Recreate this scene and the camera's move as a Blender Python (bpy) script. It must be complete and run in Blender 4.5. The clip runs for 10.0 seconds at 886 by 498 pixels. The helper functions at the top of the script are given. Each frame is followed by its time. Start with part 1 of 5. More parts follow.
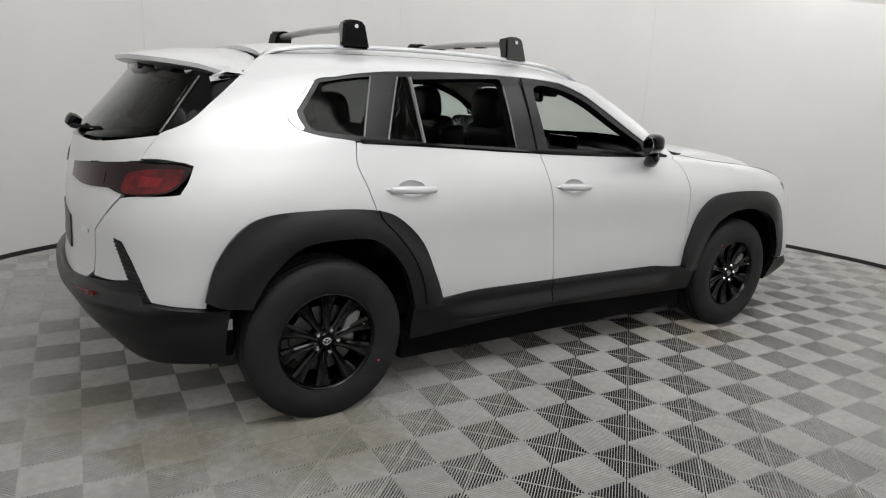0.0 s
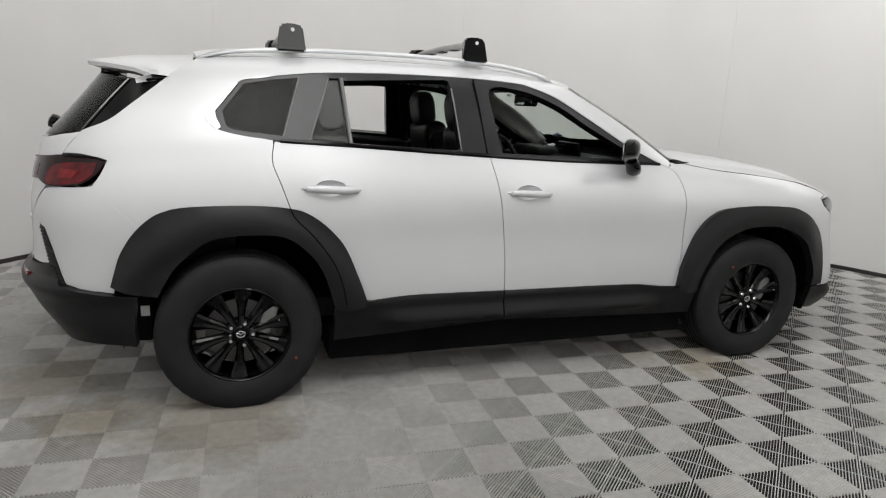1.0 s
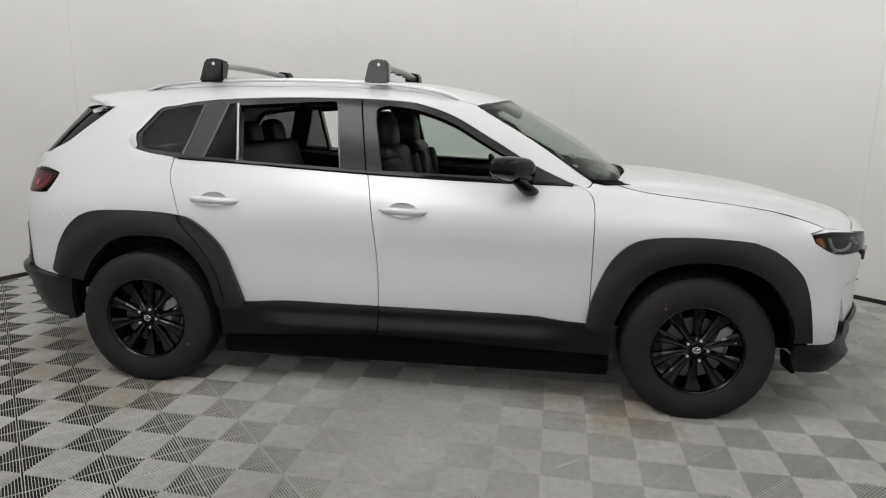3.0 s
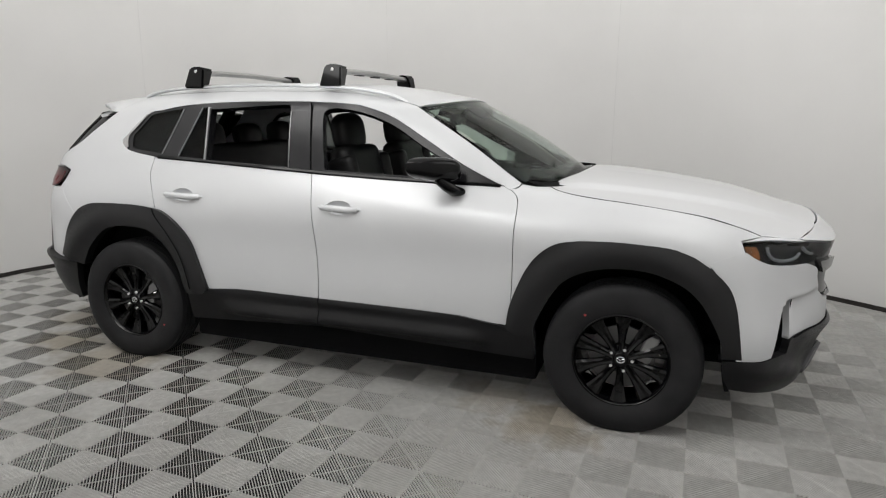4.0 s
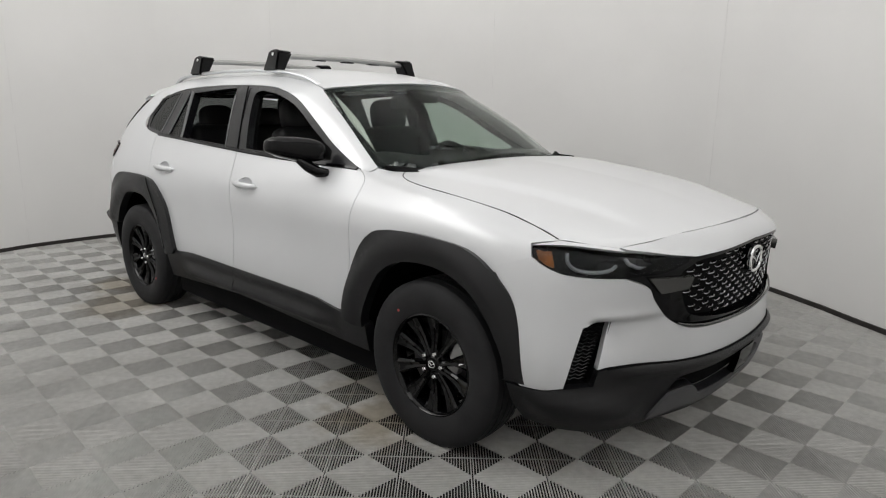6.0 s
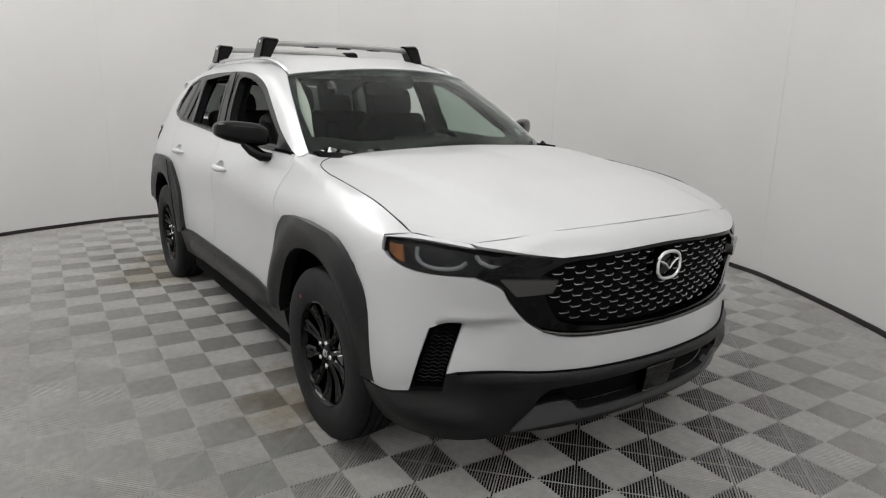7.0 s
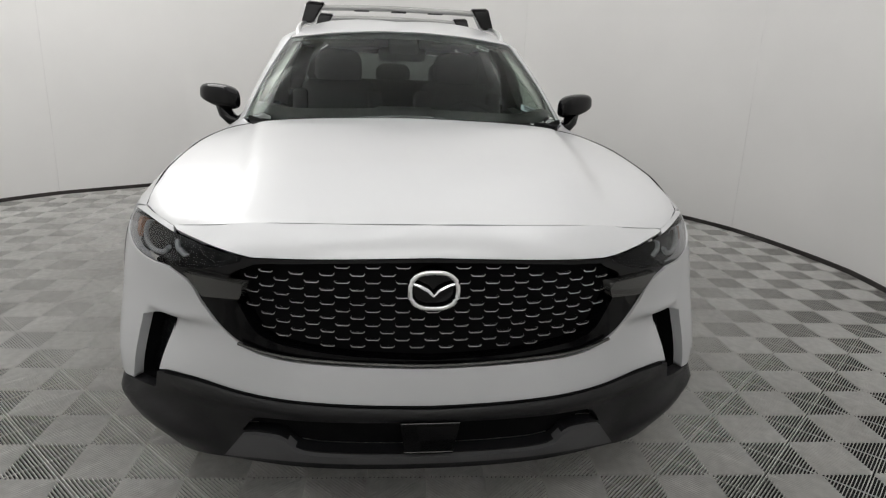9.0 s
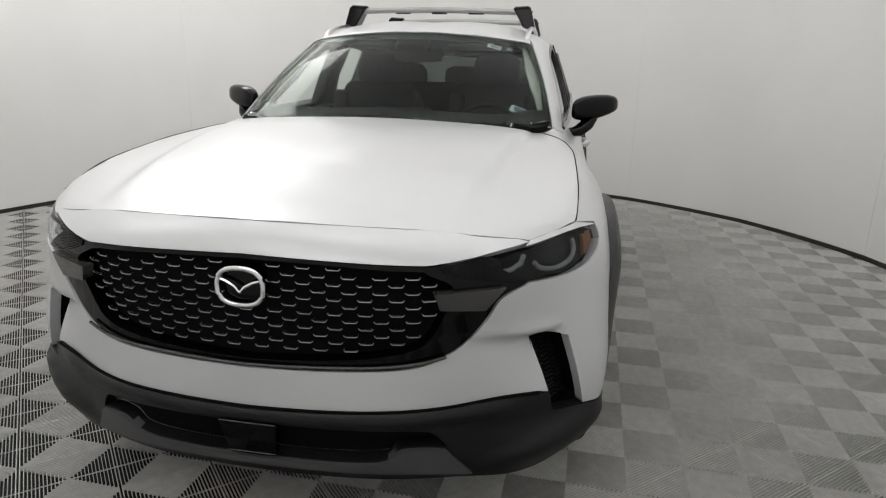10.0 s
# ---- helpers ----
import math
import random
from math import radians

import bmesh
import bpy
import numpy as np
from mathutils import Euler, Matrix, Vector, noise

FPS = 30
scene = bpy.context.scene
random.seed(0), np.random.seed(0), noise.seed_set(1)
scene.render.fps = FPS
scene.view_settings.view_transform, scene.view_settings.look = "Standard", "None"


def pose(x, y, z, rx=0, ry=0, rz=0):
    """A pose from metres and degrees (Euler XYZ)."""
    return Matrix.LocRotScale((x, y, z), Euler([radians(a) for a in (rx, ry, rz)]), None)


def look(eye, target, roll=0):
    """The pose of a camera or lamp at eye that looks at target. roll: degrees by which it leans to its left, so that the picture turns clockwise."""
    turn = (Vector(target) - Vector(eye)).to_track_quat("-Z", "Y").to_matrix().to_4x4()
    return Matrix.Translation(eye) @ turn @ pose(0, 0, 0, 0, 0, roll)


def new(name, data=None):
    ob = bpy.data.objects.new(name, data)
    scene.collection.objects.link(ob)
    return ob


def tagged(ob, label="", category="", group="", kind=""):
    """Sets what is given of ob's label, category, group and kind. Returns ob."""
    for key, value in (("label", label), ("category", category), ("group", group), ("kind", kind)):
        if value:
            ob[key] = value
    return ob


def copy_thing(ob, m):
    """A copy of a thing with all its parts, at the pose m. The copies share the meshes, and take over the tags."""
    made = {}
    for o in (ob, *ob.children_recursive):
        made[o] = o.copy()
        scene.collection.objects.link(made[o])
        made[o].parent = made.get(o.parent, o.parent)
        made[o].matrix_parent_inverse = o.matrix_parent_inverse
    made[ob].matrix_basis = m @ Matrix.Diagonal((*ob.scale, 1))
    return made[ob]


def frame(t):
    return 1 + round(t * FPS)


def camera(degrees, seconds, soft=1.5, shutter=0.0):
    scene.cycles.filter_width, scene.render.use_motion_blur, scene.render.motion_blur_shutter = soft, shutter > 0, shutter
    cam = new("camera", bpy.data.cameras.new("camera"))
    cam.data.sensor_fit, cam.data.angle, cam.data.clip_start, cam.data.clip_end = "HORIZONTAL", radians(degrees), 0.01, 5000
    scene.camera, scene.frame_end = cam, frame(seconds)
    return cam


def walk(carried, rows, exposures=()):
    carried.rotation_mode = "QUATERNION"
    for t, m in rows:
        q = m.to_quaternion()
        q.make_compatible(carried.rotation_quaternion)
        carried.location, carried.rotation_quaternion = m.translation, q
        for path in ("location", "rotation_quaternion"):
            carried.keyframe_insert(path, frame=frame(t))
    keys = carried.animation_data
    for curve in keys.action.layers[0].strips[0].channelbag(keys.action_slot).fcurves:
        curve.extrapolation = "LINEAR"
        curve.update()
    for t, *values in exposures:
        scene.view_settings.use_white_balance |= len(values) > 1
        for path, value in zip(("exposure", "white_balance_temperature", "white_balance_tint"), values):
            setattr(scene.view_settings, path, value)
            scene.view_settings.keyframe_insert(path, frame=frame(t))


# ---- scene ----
cam = camera(69.3, 10.0, 1.15)
PATH = [
    (0, (-2.389, -3.339, 1.42), (-1.348, -1.7, 0.941), 2.9),
    (0.5, (-1.937, -3.576, 1.414), (-1.092, -1.825, 0.943), 2.8),
    (1, (-1.442, -3.714, 1.392), (-0.811, -1.871, 0.942), 2.5),
    (1.5, (-0.937, -3.869, 1.394), (-0.538, -1.957, 0.964), 2.0),
    (2, (-0.451, -3.933, 1.386), (-0.267, -1.985, 0.969), 1.7),
    (2.5, (0.046, -3.949, 1.397), (0.017, -1.99, 0.995), 1.4),
    (4, (1.537, -3.785, 1.439), (0.9, -1.934, 1.03), 0.4),
    (4.5, (1.986, -3.557, 1.403), (1.171, -1.778, 0.989), 0.4),
    (5, (2.401, -3.344, 1.397), (1.397, -1.665, 0.981), 0.4),
    (5.5, (2.796, -3.069, 1.394), (1.629, -1.5, 0.974), 0.6),
    (6, (3.136, -2.711, 1.385), (1.812, -1.274, 0.959), 0.9),
    (7.5, (3.86, -1.479, 1.373), (2.148, -0.562, 0.896), 1.5),
    (8, (3.893, -1.062, 1.334), (2.093, -0.338, 0.845), 2.5),
    (8.5, (3.887, -0.608, 1.349), (2.018, -0.122, 0.828), 2.4),
    (9, (3.875, -0.158, 1.363), (1.964, 0.064, 0.816), 2.0),
    (9.5, (3.804, 0.301, 1.36), (1.883, 0.264, 0.805), 1.9),
    (10, (3.744, 0.754, 1.346), (1.847, 0.419, 0.807), 1.3),
]
walk(cam, [(t, look(eye, target, roll)) for t, eye, target, roll in PATH])

# ---------------------------------------------------------------- world and light
world = bpy.data.worlds.new("hall")
scene.world = world
world.use_nodes = True
world.node_tree.nodes["Background"].inputs[0].default_value = (0.9, 0.95, 1.0, 1)
world.node_tree.nodes["Background"].inputs[1].default_value = 0.01

CEILING = 4.2
HUB = (-0.32, -0.37)          # middle of the round booth


def area_lamp(x, y, z, size_x, size_y, power, colour=(1.0, 0.99, 0.975), rx=0, ry=0, rz=0):
    lamp = bpy.data.lights.new("unseen_lamp", "AREA")
    lamp.shape, lamp.size, lamp.size_y, lamp.energy, lamp.color = "RECTANGLE", size_x, size_y, power, colour
    ob = new("unseen_lamp", lamp)
    ob.matrix_world = pose(x, y, z, rx, ry, rz)
    return ob


# one broad unseen panel under the ceiling, for the soft overhead light
area_lamp(0.4, -0.3, 4.1, 5.0, 4.6, 63)
# unseen lamps added to brighten the lane, the car's sides and its nose
for lx, ly, lz, wide, power, aim in ((-2.6, -2.2, 3.5, 1.4, 8, (-1.7, -1.6, 0.0)), (-1.0, -2.8, 3.5, 2.2, 41, (-0.4, -1.9, 0.0)), (2.0, -2.9, 3.5, 1.2, 10, (1.7, -1.9, 0.0)), (3.95, -0.2, 2.6, 1.8, 10, (2.4, 0.0, 0.55))):
    area_lamp(lx, ly, lz, wide, 1.2, power).matrix_world = look((lx, ly, lz), aim)
# narrow unseen lamps added round the edge, turned out to brighten the wall
for k in range(10):
    turn = radians(k * 36 + 10)
    area_lamp(HUB[0] + 2.7 * math.cos(turn), HUB[1] + 2.7 * math.sin(turn), CEILING - 0.1, 1.5, 0.25, 8, rx=66, rz=math.degrees(turn) - 90)

# ---------------------------------------------------------------- materials


def node_material(name):
    mat = bpy.data.materials.new(name)
    mat.use_nodes = True
    nodes, links = mat.node_tree.nodes, mat.node_tree.links
    return mat, nodes, links, nodes["Principled BSDF"]


def noise_node(nodes, links, scale, detail=4.0, coord="Object"):
    tc = nodes.new("ShaderNodeTexCoord")
    nz = nodes.new("ShaderNodeTexNoise")
    nz.inputs["Scale"].default_value, nz.inputs["Detail"].default_value = scale, detail
    links.new(tc.outputs[coord], nz.inputs["Vector"])
    return nz


def plain(name, colour, rough=0.5, metal=0.0, vary=0.12, scale=6.0, bump=0.0, bump_scale=200.0, coat=0.0, spec=0.5, fine=0.0, coat_rough=0.04):
    """A procedural surface: base colour with slow stains, fine grain, and relief."""
    mat, nodes, links, bsdf = node_material(name)
    bsdf.inputs["Roughness"].default_value, bsdf.inputs["Metallic"].default_value = rough, metal
    bsdf.inputs["Coat Weight"].default_value, bsdf.inputs["Coat Roughness"].default_value = coat, coat_rough
    bsdf.inputs["Specular IOR Level"].default_value = spec
    nz = noise_node(nodes, links, scale)
    ramp = nodes.new("ShaderNodeValToRGB")
    low = [c * (1 - vary) for c in colour]
    high = [min(1, c * (1 + vary)) for c in colour]
    ramp.color_ramp.elements[0].color, ramp.color_ramp.elements[0].position = (*low, 1), 0.35
    ramp.color_ramp.elements[1].color, ramp.color_ramp.elements[1].position = (*high, 1), 0.68
    links.new(nz.outputs["Fac"], ramp.inputs["Fac"])
    links.new(ramp.outputs["Color"], bsdf.inputs["Base Color"])
    if fine:
        fn = noise_node(nodes, links, scale * 1.7, 6.0)
        mr = nodes.new("ShaderNodeMapRange")
        mr.inputs["To Min"].default_value, mr.inputs["To Max"].default_value = max(0.02, rough - fine), min(1, rough + fine)
        links.new(fn.outputs["Fac"], mr.inputs["Value"])
        links.new(mr.outputs["Result"], bsdf.inputs["Roughness"])
    if bump:
        bn = noise_node(nodes, links, bump_scale, 2.0)
        bp = nodes.new("ShaderNodeBump")
        bp.inputs["Strength"].default_value, bp.inputs["Distance"].default_value = bump, 0.002
        links.new(bn.outputs["Fac"], bp.inputs["Height"])
        links.new(bp.outputs["Normal"], bsdf.inputs["Normal"])
    return mat


PAINT = plain("pearl_paint", (0.636, 0.646, 0.662), 0.38, 0.20, 0.01, 3.0, coat=0.65, coat_rough=0.20)
CLADDING = plain("grained_plastic", (0.0060, 0.0060, 0.0072), 0.36, vary=0.15, scale=5, bump=0.25, bump_scale=900, fine=0.06, spec=0.42)
GLOSS = plain("gloss_black", (0.002, 0.002, 0.0025), 0.06, vary=0.1, spec=0.22)
RUBBER = plain("tyre_rubber", (0.017, 0.017, 0.0185), 0.58, vary=0.2, scale=9, bump=0.15, bump_scale=600, fine=0.1, spec=0.25)
RIM = plain("gloss_black_rim", (0.0015, 0.0015, 0.002), 0.05, vary=0.1, spec=0.3)
CHROME = plain("bright_chrome", (0.85, 0.86, 0.87), 0.12, 1.0, vary=0.03)
SATIN = plain("satin_aluminium", (0.72, 0.73, 0.74), 0.28, 1.0, vary=0.04)
DARK = plain("dark_void", (0.004, 0.004, 0.0045), 0.85, vary=0.2, spec=0.1)
TRIM = plain("cabin_trim", (0.007, 0.0072, 0.0078), 0.65, vary=0.2, spec=0.25, bump=0.2, bump_scale=500)
LEATHER = plain("black_leather", (0.008, 0.008, 0.0088), 0.45, spec=0.3, vary=0.2, scale=14, bump=0.3, bump_scale=260, fine=0.08)
WALLPAINT = plain("white_wall_paint", (0.80, 0.795, 0.785), 0.62, vary=0.025, scale=0.9, bump=0.08, bump_scale=120)
SEAM = plain("wall_joint_filler", (0.77, 0.765, 0.755), 0.7, vary=0.05)
SKIRT = plain("dark_skirting", (0.030, 0.026, 0.024), 0.5, vary=0.3)
# near-black, so the gaps between floor ribs take their shade from its colour
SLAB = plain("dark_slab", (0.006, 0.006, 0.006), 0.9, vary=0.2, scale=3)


# ---------------------------------------------------------------- mesh helpers
def part(name, bm, material, parent, label=""):
    """Links a bmesh as one mesh object under a thing or a part."""
    mesh = bpy.data.meshes.new(name)
    bm.normal_update()
    bm.to_mesh(mesh)
    bm.free()
    mesh.materials.append(material)
    ob = new(name, mesh)
    ob.parent = parent
    if label:
        tagged(ob, label)
    return ob


def smooth_all(bm, angle=35):
    limit = radians(angle)
    for f in bm.faces:
        f.smooth = True
    for e in bm.edges:
        if len(e.link_faces) == 2 and e.calc_face_angle(0) > limit:
            e.smooth = False
    return bm


def empty_thing(name, label, category, group="", kind=""):
    return tagged(new(name), label, category, group, kind)


def add_box(bm, centre, size, rot=None, bevel=0.0, seg=2):
    m = Matrix.LocRotScale(centre, rot, size)
    made = bmesh.ops.create_cube(bm, size=1, matrix=m)["verts"]
    if bevel:
        edges = {e for v in made for e in v.link_edges}
        bmesh.ops.bevel(bm, geom=list(edges), offset=bevel, segments=seg, affect="EDGES", profile=0.6)
    return made


def box_mesh(centre, size, rot=None, bevel=0.004):
    bm = bmesh.new()
    add_box(bm, centre, size, rot, bevel)
    return smooth_all(bm)


def lathe(profile, steps=64, axis="y", closed=False, start=0.0, sweep=2 * math.pi):
    """Turns a profile of (radius, along) round an axis through the origin."""
    bm = bmesh.new()
    full = abs(sweep - 2 * math.pi) < 1e-6
    rings = []
    for i in range(steps if full else steps + 1):
        a = start + sweep * i / steps
        ring = []
        for r, h in profile:
            c, s = r * math.cos(a), r * math.sin(a)
            ring.append(bm.verts.new((c, h, s) if axis == "y" else (c, s, h) if axis == "z" else (h, c, s)))
        rings.append(ring)
    n = len(profile)
    pairs = range(len(rings)) if full else range(len(rings) - 1)
    for i in pairs:
        a, b = rings[i], rings[(i + 1) % len(rings)]
        for j in range(n if closed else n - 1):
            k = (j + 1) % n
            if profile[j][0] < 1e-6 and profile[k][0] < 1e-6:
                continue
            bm.faces.new((a[j], b[j], b[k], a[k]))
    bmesh.ops.remove_doubles(bm, verts=bm.verts, dist=1e-5)
    bmesh.ops.recalc_face_normals(bm, faces=bm.faces)
    return bm


def crom(points, n, mirror=(False, False)):
    """Samples a smooth curve through the points, n per span; mirror: the curve goes on reflected in y at that end."""
    p = np.array(points, float)
    flip = np.ones(p.shape[1])
    if p.shape[1] == 3:
        flip[1] = -1
    head = p[1] * flip if mirror[0] else 2 * p[0] - p[1]
    tail = p[-2] * flip if mirror[1] else 2 * p[-1] - p[-2]
    q = np.vstack((head, p, tail))
    out = []
    for i in range(1, len(q) - 2):
        a, b, c, d = q[i - 1], q[i], q[i + 1], q[i + 2]
        for t in np.arange(n) / n:
            out.append(0.5 * (2 * b + (c - a) * t + (2 * a - 5 * b + 4 * c - d) * t * t + (3 * b - a - 3 * c + d) * t ** 3))
    out.append(p[-1])
    return np.array(out)


def loft(lines, along=8, across=6, mirror=(True, True)):
    """A smooth sheet through a stack of lines; each line is a list of (x, half width, z)."""
    rows = [crom(l, along, mirror) for l in lines]
    cols = [crom([r[i] for r in rows], across) for i in range(len(rows[0]))]
    return np.array(cols)            # [along][across][3]


def coons(back, front, mid, side):
    """A sheet between four curves: back and front run from the middle to the side, mid and side from back to front."""
    n, m = len(back), len(mid)
    s, u = np.linspace(0, 1, n)[:, None, None], np.linspace(0, 1, m)[None, :, None]
    B, F, C, S = back[:, None], front[:, None], mid[None], side[None]
    flat = (1 - s) * (1 - u) * back[0] + s * (1 - u) * back[-1] + (1 - s) * u * front[0] + s * u * front[-1]
    return (1 - u) * B + u * F + (1 - s) * C + s * S - flat


def even(curve, n):
    """The curve again as n points at even lengths."""
    c = np.asarray(curve, float)
    d = np.r_[0, np.cumsum(np.linalg.norm(np.diff(c, axis=0), axis=1))]
    t = np.linspace(0, d[-1], n)
    return np.stack([np.interp(t, d, c[:, k]) for k in range(c.shape[1])], 1)


# ---------------------------------------------------------------- the car's body form
# each line: (x, half width, height), from the middle of the tail round the side to the middle of the nose
LINE_A = [(-2.22, 0, .36), (-2.20, .35, .36), (-2.15, .62, .34), (-2.05, .80, .33), (-1.80, .875, .30), (-1.4, .88, .28), (-.9, .875, .27), (-.2, .865, .27),
          (.45, .865, .27), (.9, .875, .27), (1.4, .88, .27), (1.80, .875, .25), (2.03, .78, .23), (2.17, .60, .22), (2.25, .35, .21), (2.28, 0, .21)]
LINE_B = [(-2.33, 0, .50), (-2.31, .35, .50), (-2.25, .62, .50), (-2.10, .82, .48), (-1.85, .895, .46), (-1.4, .91, .46), (-.9, .912, .46), (-.2, .905, .46),
          (.45, .905, .46), (.9, .912, .45), (1.4, .922, .45), (1.89, .938, .44), (2.032, .863, .43), (2.188, .63, .43), (2.32, .35, .43), (2.35, 0, .43)]
LINE_C = [(-2.31, 0, .72), (-2.295, .35, .72), (-2.23, .62, .72), (-2.10, .81, .72), (-1.85, .895, .72), (-1.4, .915, .72), (-.9, .905, .72), (-.2, .893, .72),
          (.45, .893, .72), (.9, .905, .72), (1.4, .926, .70), (1.85, .932, .69), (2.047, .818, .68), (2.207, .612, .67), (2.315, .35, .67), (2.35, 0, .67)]
LINE_D = [(-2.30, 0, .93), (-2.28, .35, .93), (-2.22, .62, .93), (-2.09, .80, .93), (-1.85, .875, .94), (-1.4, .895, .95), (-.9, .895, .95), (-.2, .885, .95),
          (.45, .885, .94), (.9, .893, .93), (1.4, .922, .91), (1.80, .903, .90), (2.01, .820, .88), (2.195, .65, .87), (2.325, .36, .877), (2.345, 0, .885)]
LINE_E = [(-2.25, 0, 1.165), (-2.23, .35, 1.165), (-2.15, .61, 1.165), (-2.02, .735, 1.165), (-1.80, .785, 1.16), (-1.4, .803, 1.200), (-.9, .805, 1.187), (-.2, .797, 1.148),
          (.45, .783, 1.121), (.9, .775, 1.09), (1.4, .835, 1.050), (1.75, .816, 1.008), (1.96, .795, .953), (2.13, .62, .945), (2.255, .35, .955), (2.285, 0, .965)]
LINE_F = [(-2.25, 0, 1.165), (-2.23, .35, 1.165), (-2.15, .61, 1.165), (-2.02, .735, 1.165), (-1.80, .785, 1.16), (-1.4, .803, 1.200), (-.9, .805, 1.187), (-.2, .797, 1.148),
          (.45, .783, 1.121), (.90, .735, 1.10), (1.03, .50, 1.12), (1.09, .25, 1.13), (1.11, 0, 1.135)]
LINE_G = [(-2.12, 0, 1.31), (-2.10, .34, 1.31), (-2.03, .56, 1.31), (-1.90, .675, 1.31), (-1.68, .715, 1.32), (-1.35, .735, 1.33), (-.9, .745, 1.33), (-.25, .745, 1.32),
          (.28, .72, 1.30), (.60, .67, 1.30), (.73, .45, 1.325), (.79, .22, 1.33), (.81, 0, 1.335)]
LINE_H = [(-1.98, 0, 1.475), (-1.97, .32, 1.47), (-1.91, .50, 1.455), (-1.80, .58, 1.45), (-1.62, .63, 1.455), (-1.3, .66, 1.48), (-.9, .675, 1.495), (-.3, .675, 1.497),
          (.05, .655, 1.49), (.26, .60, 1.485), (.36, .42, 1.515), (.42, .21, 1.53), (.44, 0, 1.535)]
HOOD_MID = [(1.11, 0, 1.135), (1.5, 0, 1.10), (1.9, 0, 1.045), (2.285, 0, .965)]
ROOF_MID = [(-1.98, 0, 1.475), (-1.6, 0, 1.575), (-1.0, 0, 1.615), (-.4, 0, 1.618), (.1, 0, 1.59), (.44, 0, 1.535)]

lower = loft([LINE_A, LINE_B, LINE_C, LINE_D, LINE_E])
upper = loft([LINE_F, LINE_G, LINE_H])
base_f, top_h = crom(LINE_F, 8, (True, True)), crom(LINE_H, 8, (True, True))
edge_e = crom(LINE_E, 8, (True, True))
hood = coons(even(np.vstack((base_f[:9 * 8 - 1:-1], edge_e[9 * 8:9 * 8 + 1])), 20), even(edge_e[:12 * 8 - 1:-1], 20), even(crom(HOOD_MID, 8), 30),
             even(edge_e[9 * 8:12 * 8 + 1], 30))
roof = coons(even(top_h[:3 * 8 + 1], 20), even(top_h[:9 * 8 - 1:-1], 20), even(crom(ROOF_MID, 8), 40), even(top_h[3 * 8:9 * 8 + 1], 40))


def crowned(sheet, power, ends):
    """Rounds a sheet across: steep near its sides and flat in the middle, fading out at its two ends where told to."""
    n, m = sheet.shape[:2]
    s, u = np.linspace(0, 1, n)[:, None], np.linspace(0, 1, m)[None, :]
    fade = np.minimum(1, np.minimum(u * ends[0], (1 - u) * ends[1]))
    sheet[:, :, 2] += (sheet[0:1, :, 2] - sheet[-1:, :, 2]) * ((1 - s ** power) - (1 - s)) * fade
    return sheet


crowned(hood, 2.4, (5, 5))
crowned(roof, 2.8, (5, 6))
corner = np.stack((edge_e[8 * 8:9 * 8 + 1], (edge_e[8 * 8:9 * 8 + 1] + base_f[8 * 8:9 * 8 + 1]) / 2, base_f[8 * 8:9 * 8 + 1]), 1)     # foot of the front pillar
SHEETS = [lower, upper, hood, roof, corner]


def shell_soup():
    verts, faces = [], []
    for g in SHEETS:
        a, b = g.shape[:2]
        for sign in (-1, 1):
            k = len(verts)
            verts += [Vector((p[0], sign * p[1], p[2])) for row in g for p in row]
            faces += [(k + i * b + j, k + i * b + j + 1, k + (i + 1) * b + j + 1, k + (i + 1) * b + j) for i in range(a - 1) for j in range(b - 1)]
    return verts, faces

# ---------------------------------------------------------------- panels laid on the body form
from mathutils.bvhtree import BVHTree
from mathutils.geometry import delaunay_2d_cdt

soup_v, soup_f = shell_soup()
FORM = BVHTree.FromPolygons(soup_v, soup_f)


def seg(*points):
    return [tuple(p) for p in points]


def side_width(x, z):
    hit = FORM.ray_cast(Vector((x, -3, z)), Vector((0, 1, 0)))[0]
    return -hit.y if hit and hit.y < -0.3 else 0.80


def on_top(x, w):
    """The point of the form straight under (x, half width)."""
    hit = FORM.ray_cast(Vector((x, -w, 3)), Vector((0, 0, -1)))[0]
    return (x, w, hit.z)


class Roll:
    """Rays from a lengthwise axis: for the sides, from sill to roof."""
    axis, reach = 0.62, 2.46

    def flat(self, p):
        x, w, z = p if len(p) == 3 else (p[0], side_width(*p), p[1])
        return (x, math.atan2(z - self.axis, w) * 0.85)

    def ray(self, a, b):
        t = b / 0.85
        d = Vector((0, -math.cos(t), math.sin(t)))
        return Vector((a, 0, self.axis)) + d * 2.5, -d


class Side:
    reach = 2.9

    def flat(self, p):
        return (p[0], p[-1])

    def ray(self, a, b):
        return Vector((a, -3, b)), Vector((0, 1, 0))


class Drum:
    """Rays from an upright axis: for nose and tail."""
    reach = 2.9

    def __init__(self, x, way):
        self.x, self.way = x, way

    def flat(self, p):
        x, w, z = p
        return (math.atan2(w, (x - self.x) * self.way) * 0.95, z)

    def ray(self, a, b):
        t = a / 0.95
        d = Vector((self.way * math.cos(t), -math.sin(t), 0))
        return Vector((self.x, 0, b)) + d * 3, -d


class Top:
    reach = 2.9

    def flat(self, p):
        return (p[0], p[1])

    def ray(self, a, b):
        return Vector((a, -b, 3)), Vector((0, 0, -1))


ROLL, SIDE, NOSE, TAIL, TOP = Roll(), Side(), Drum(1.15, 1), Drum(-1.1, -1), Top()


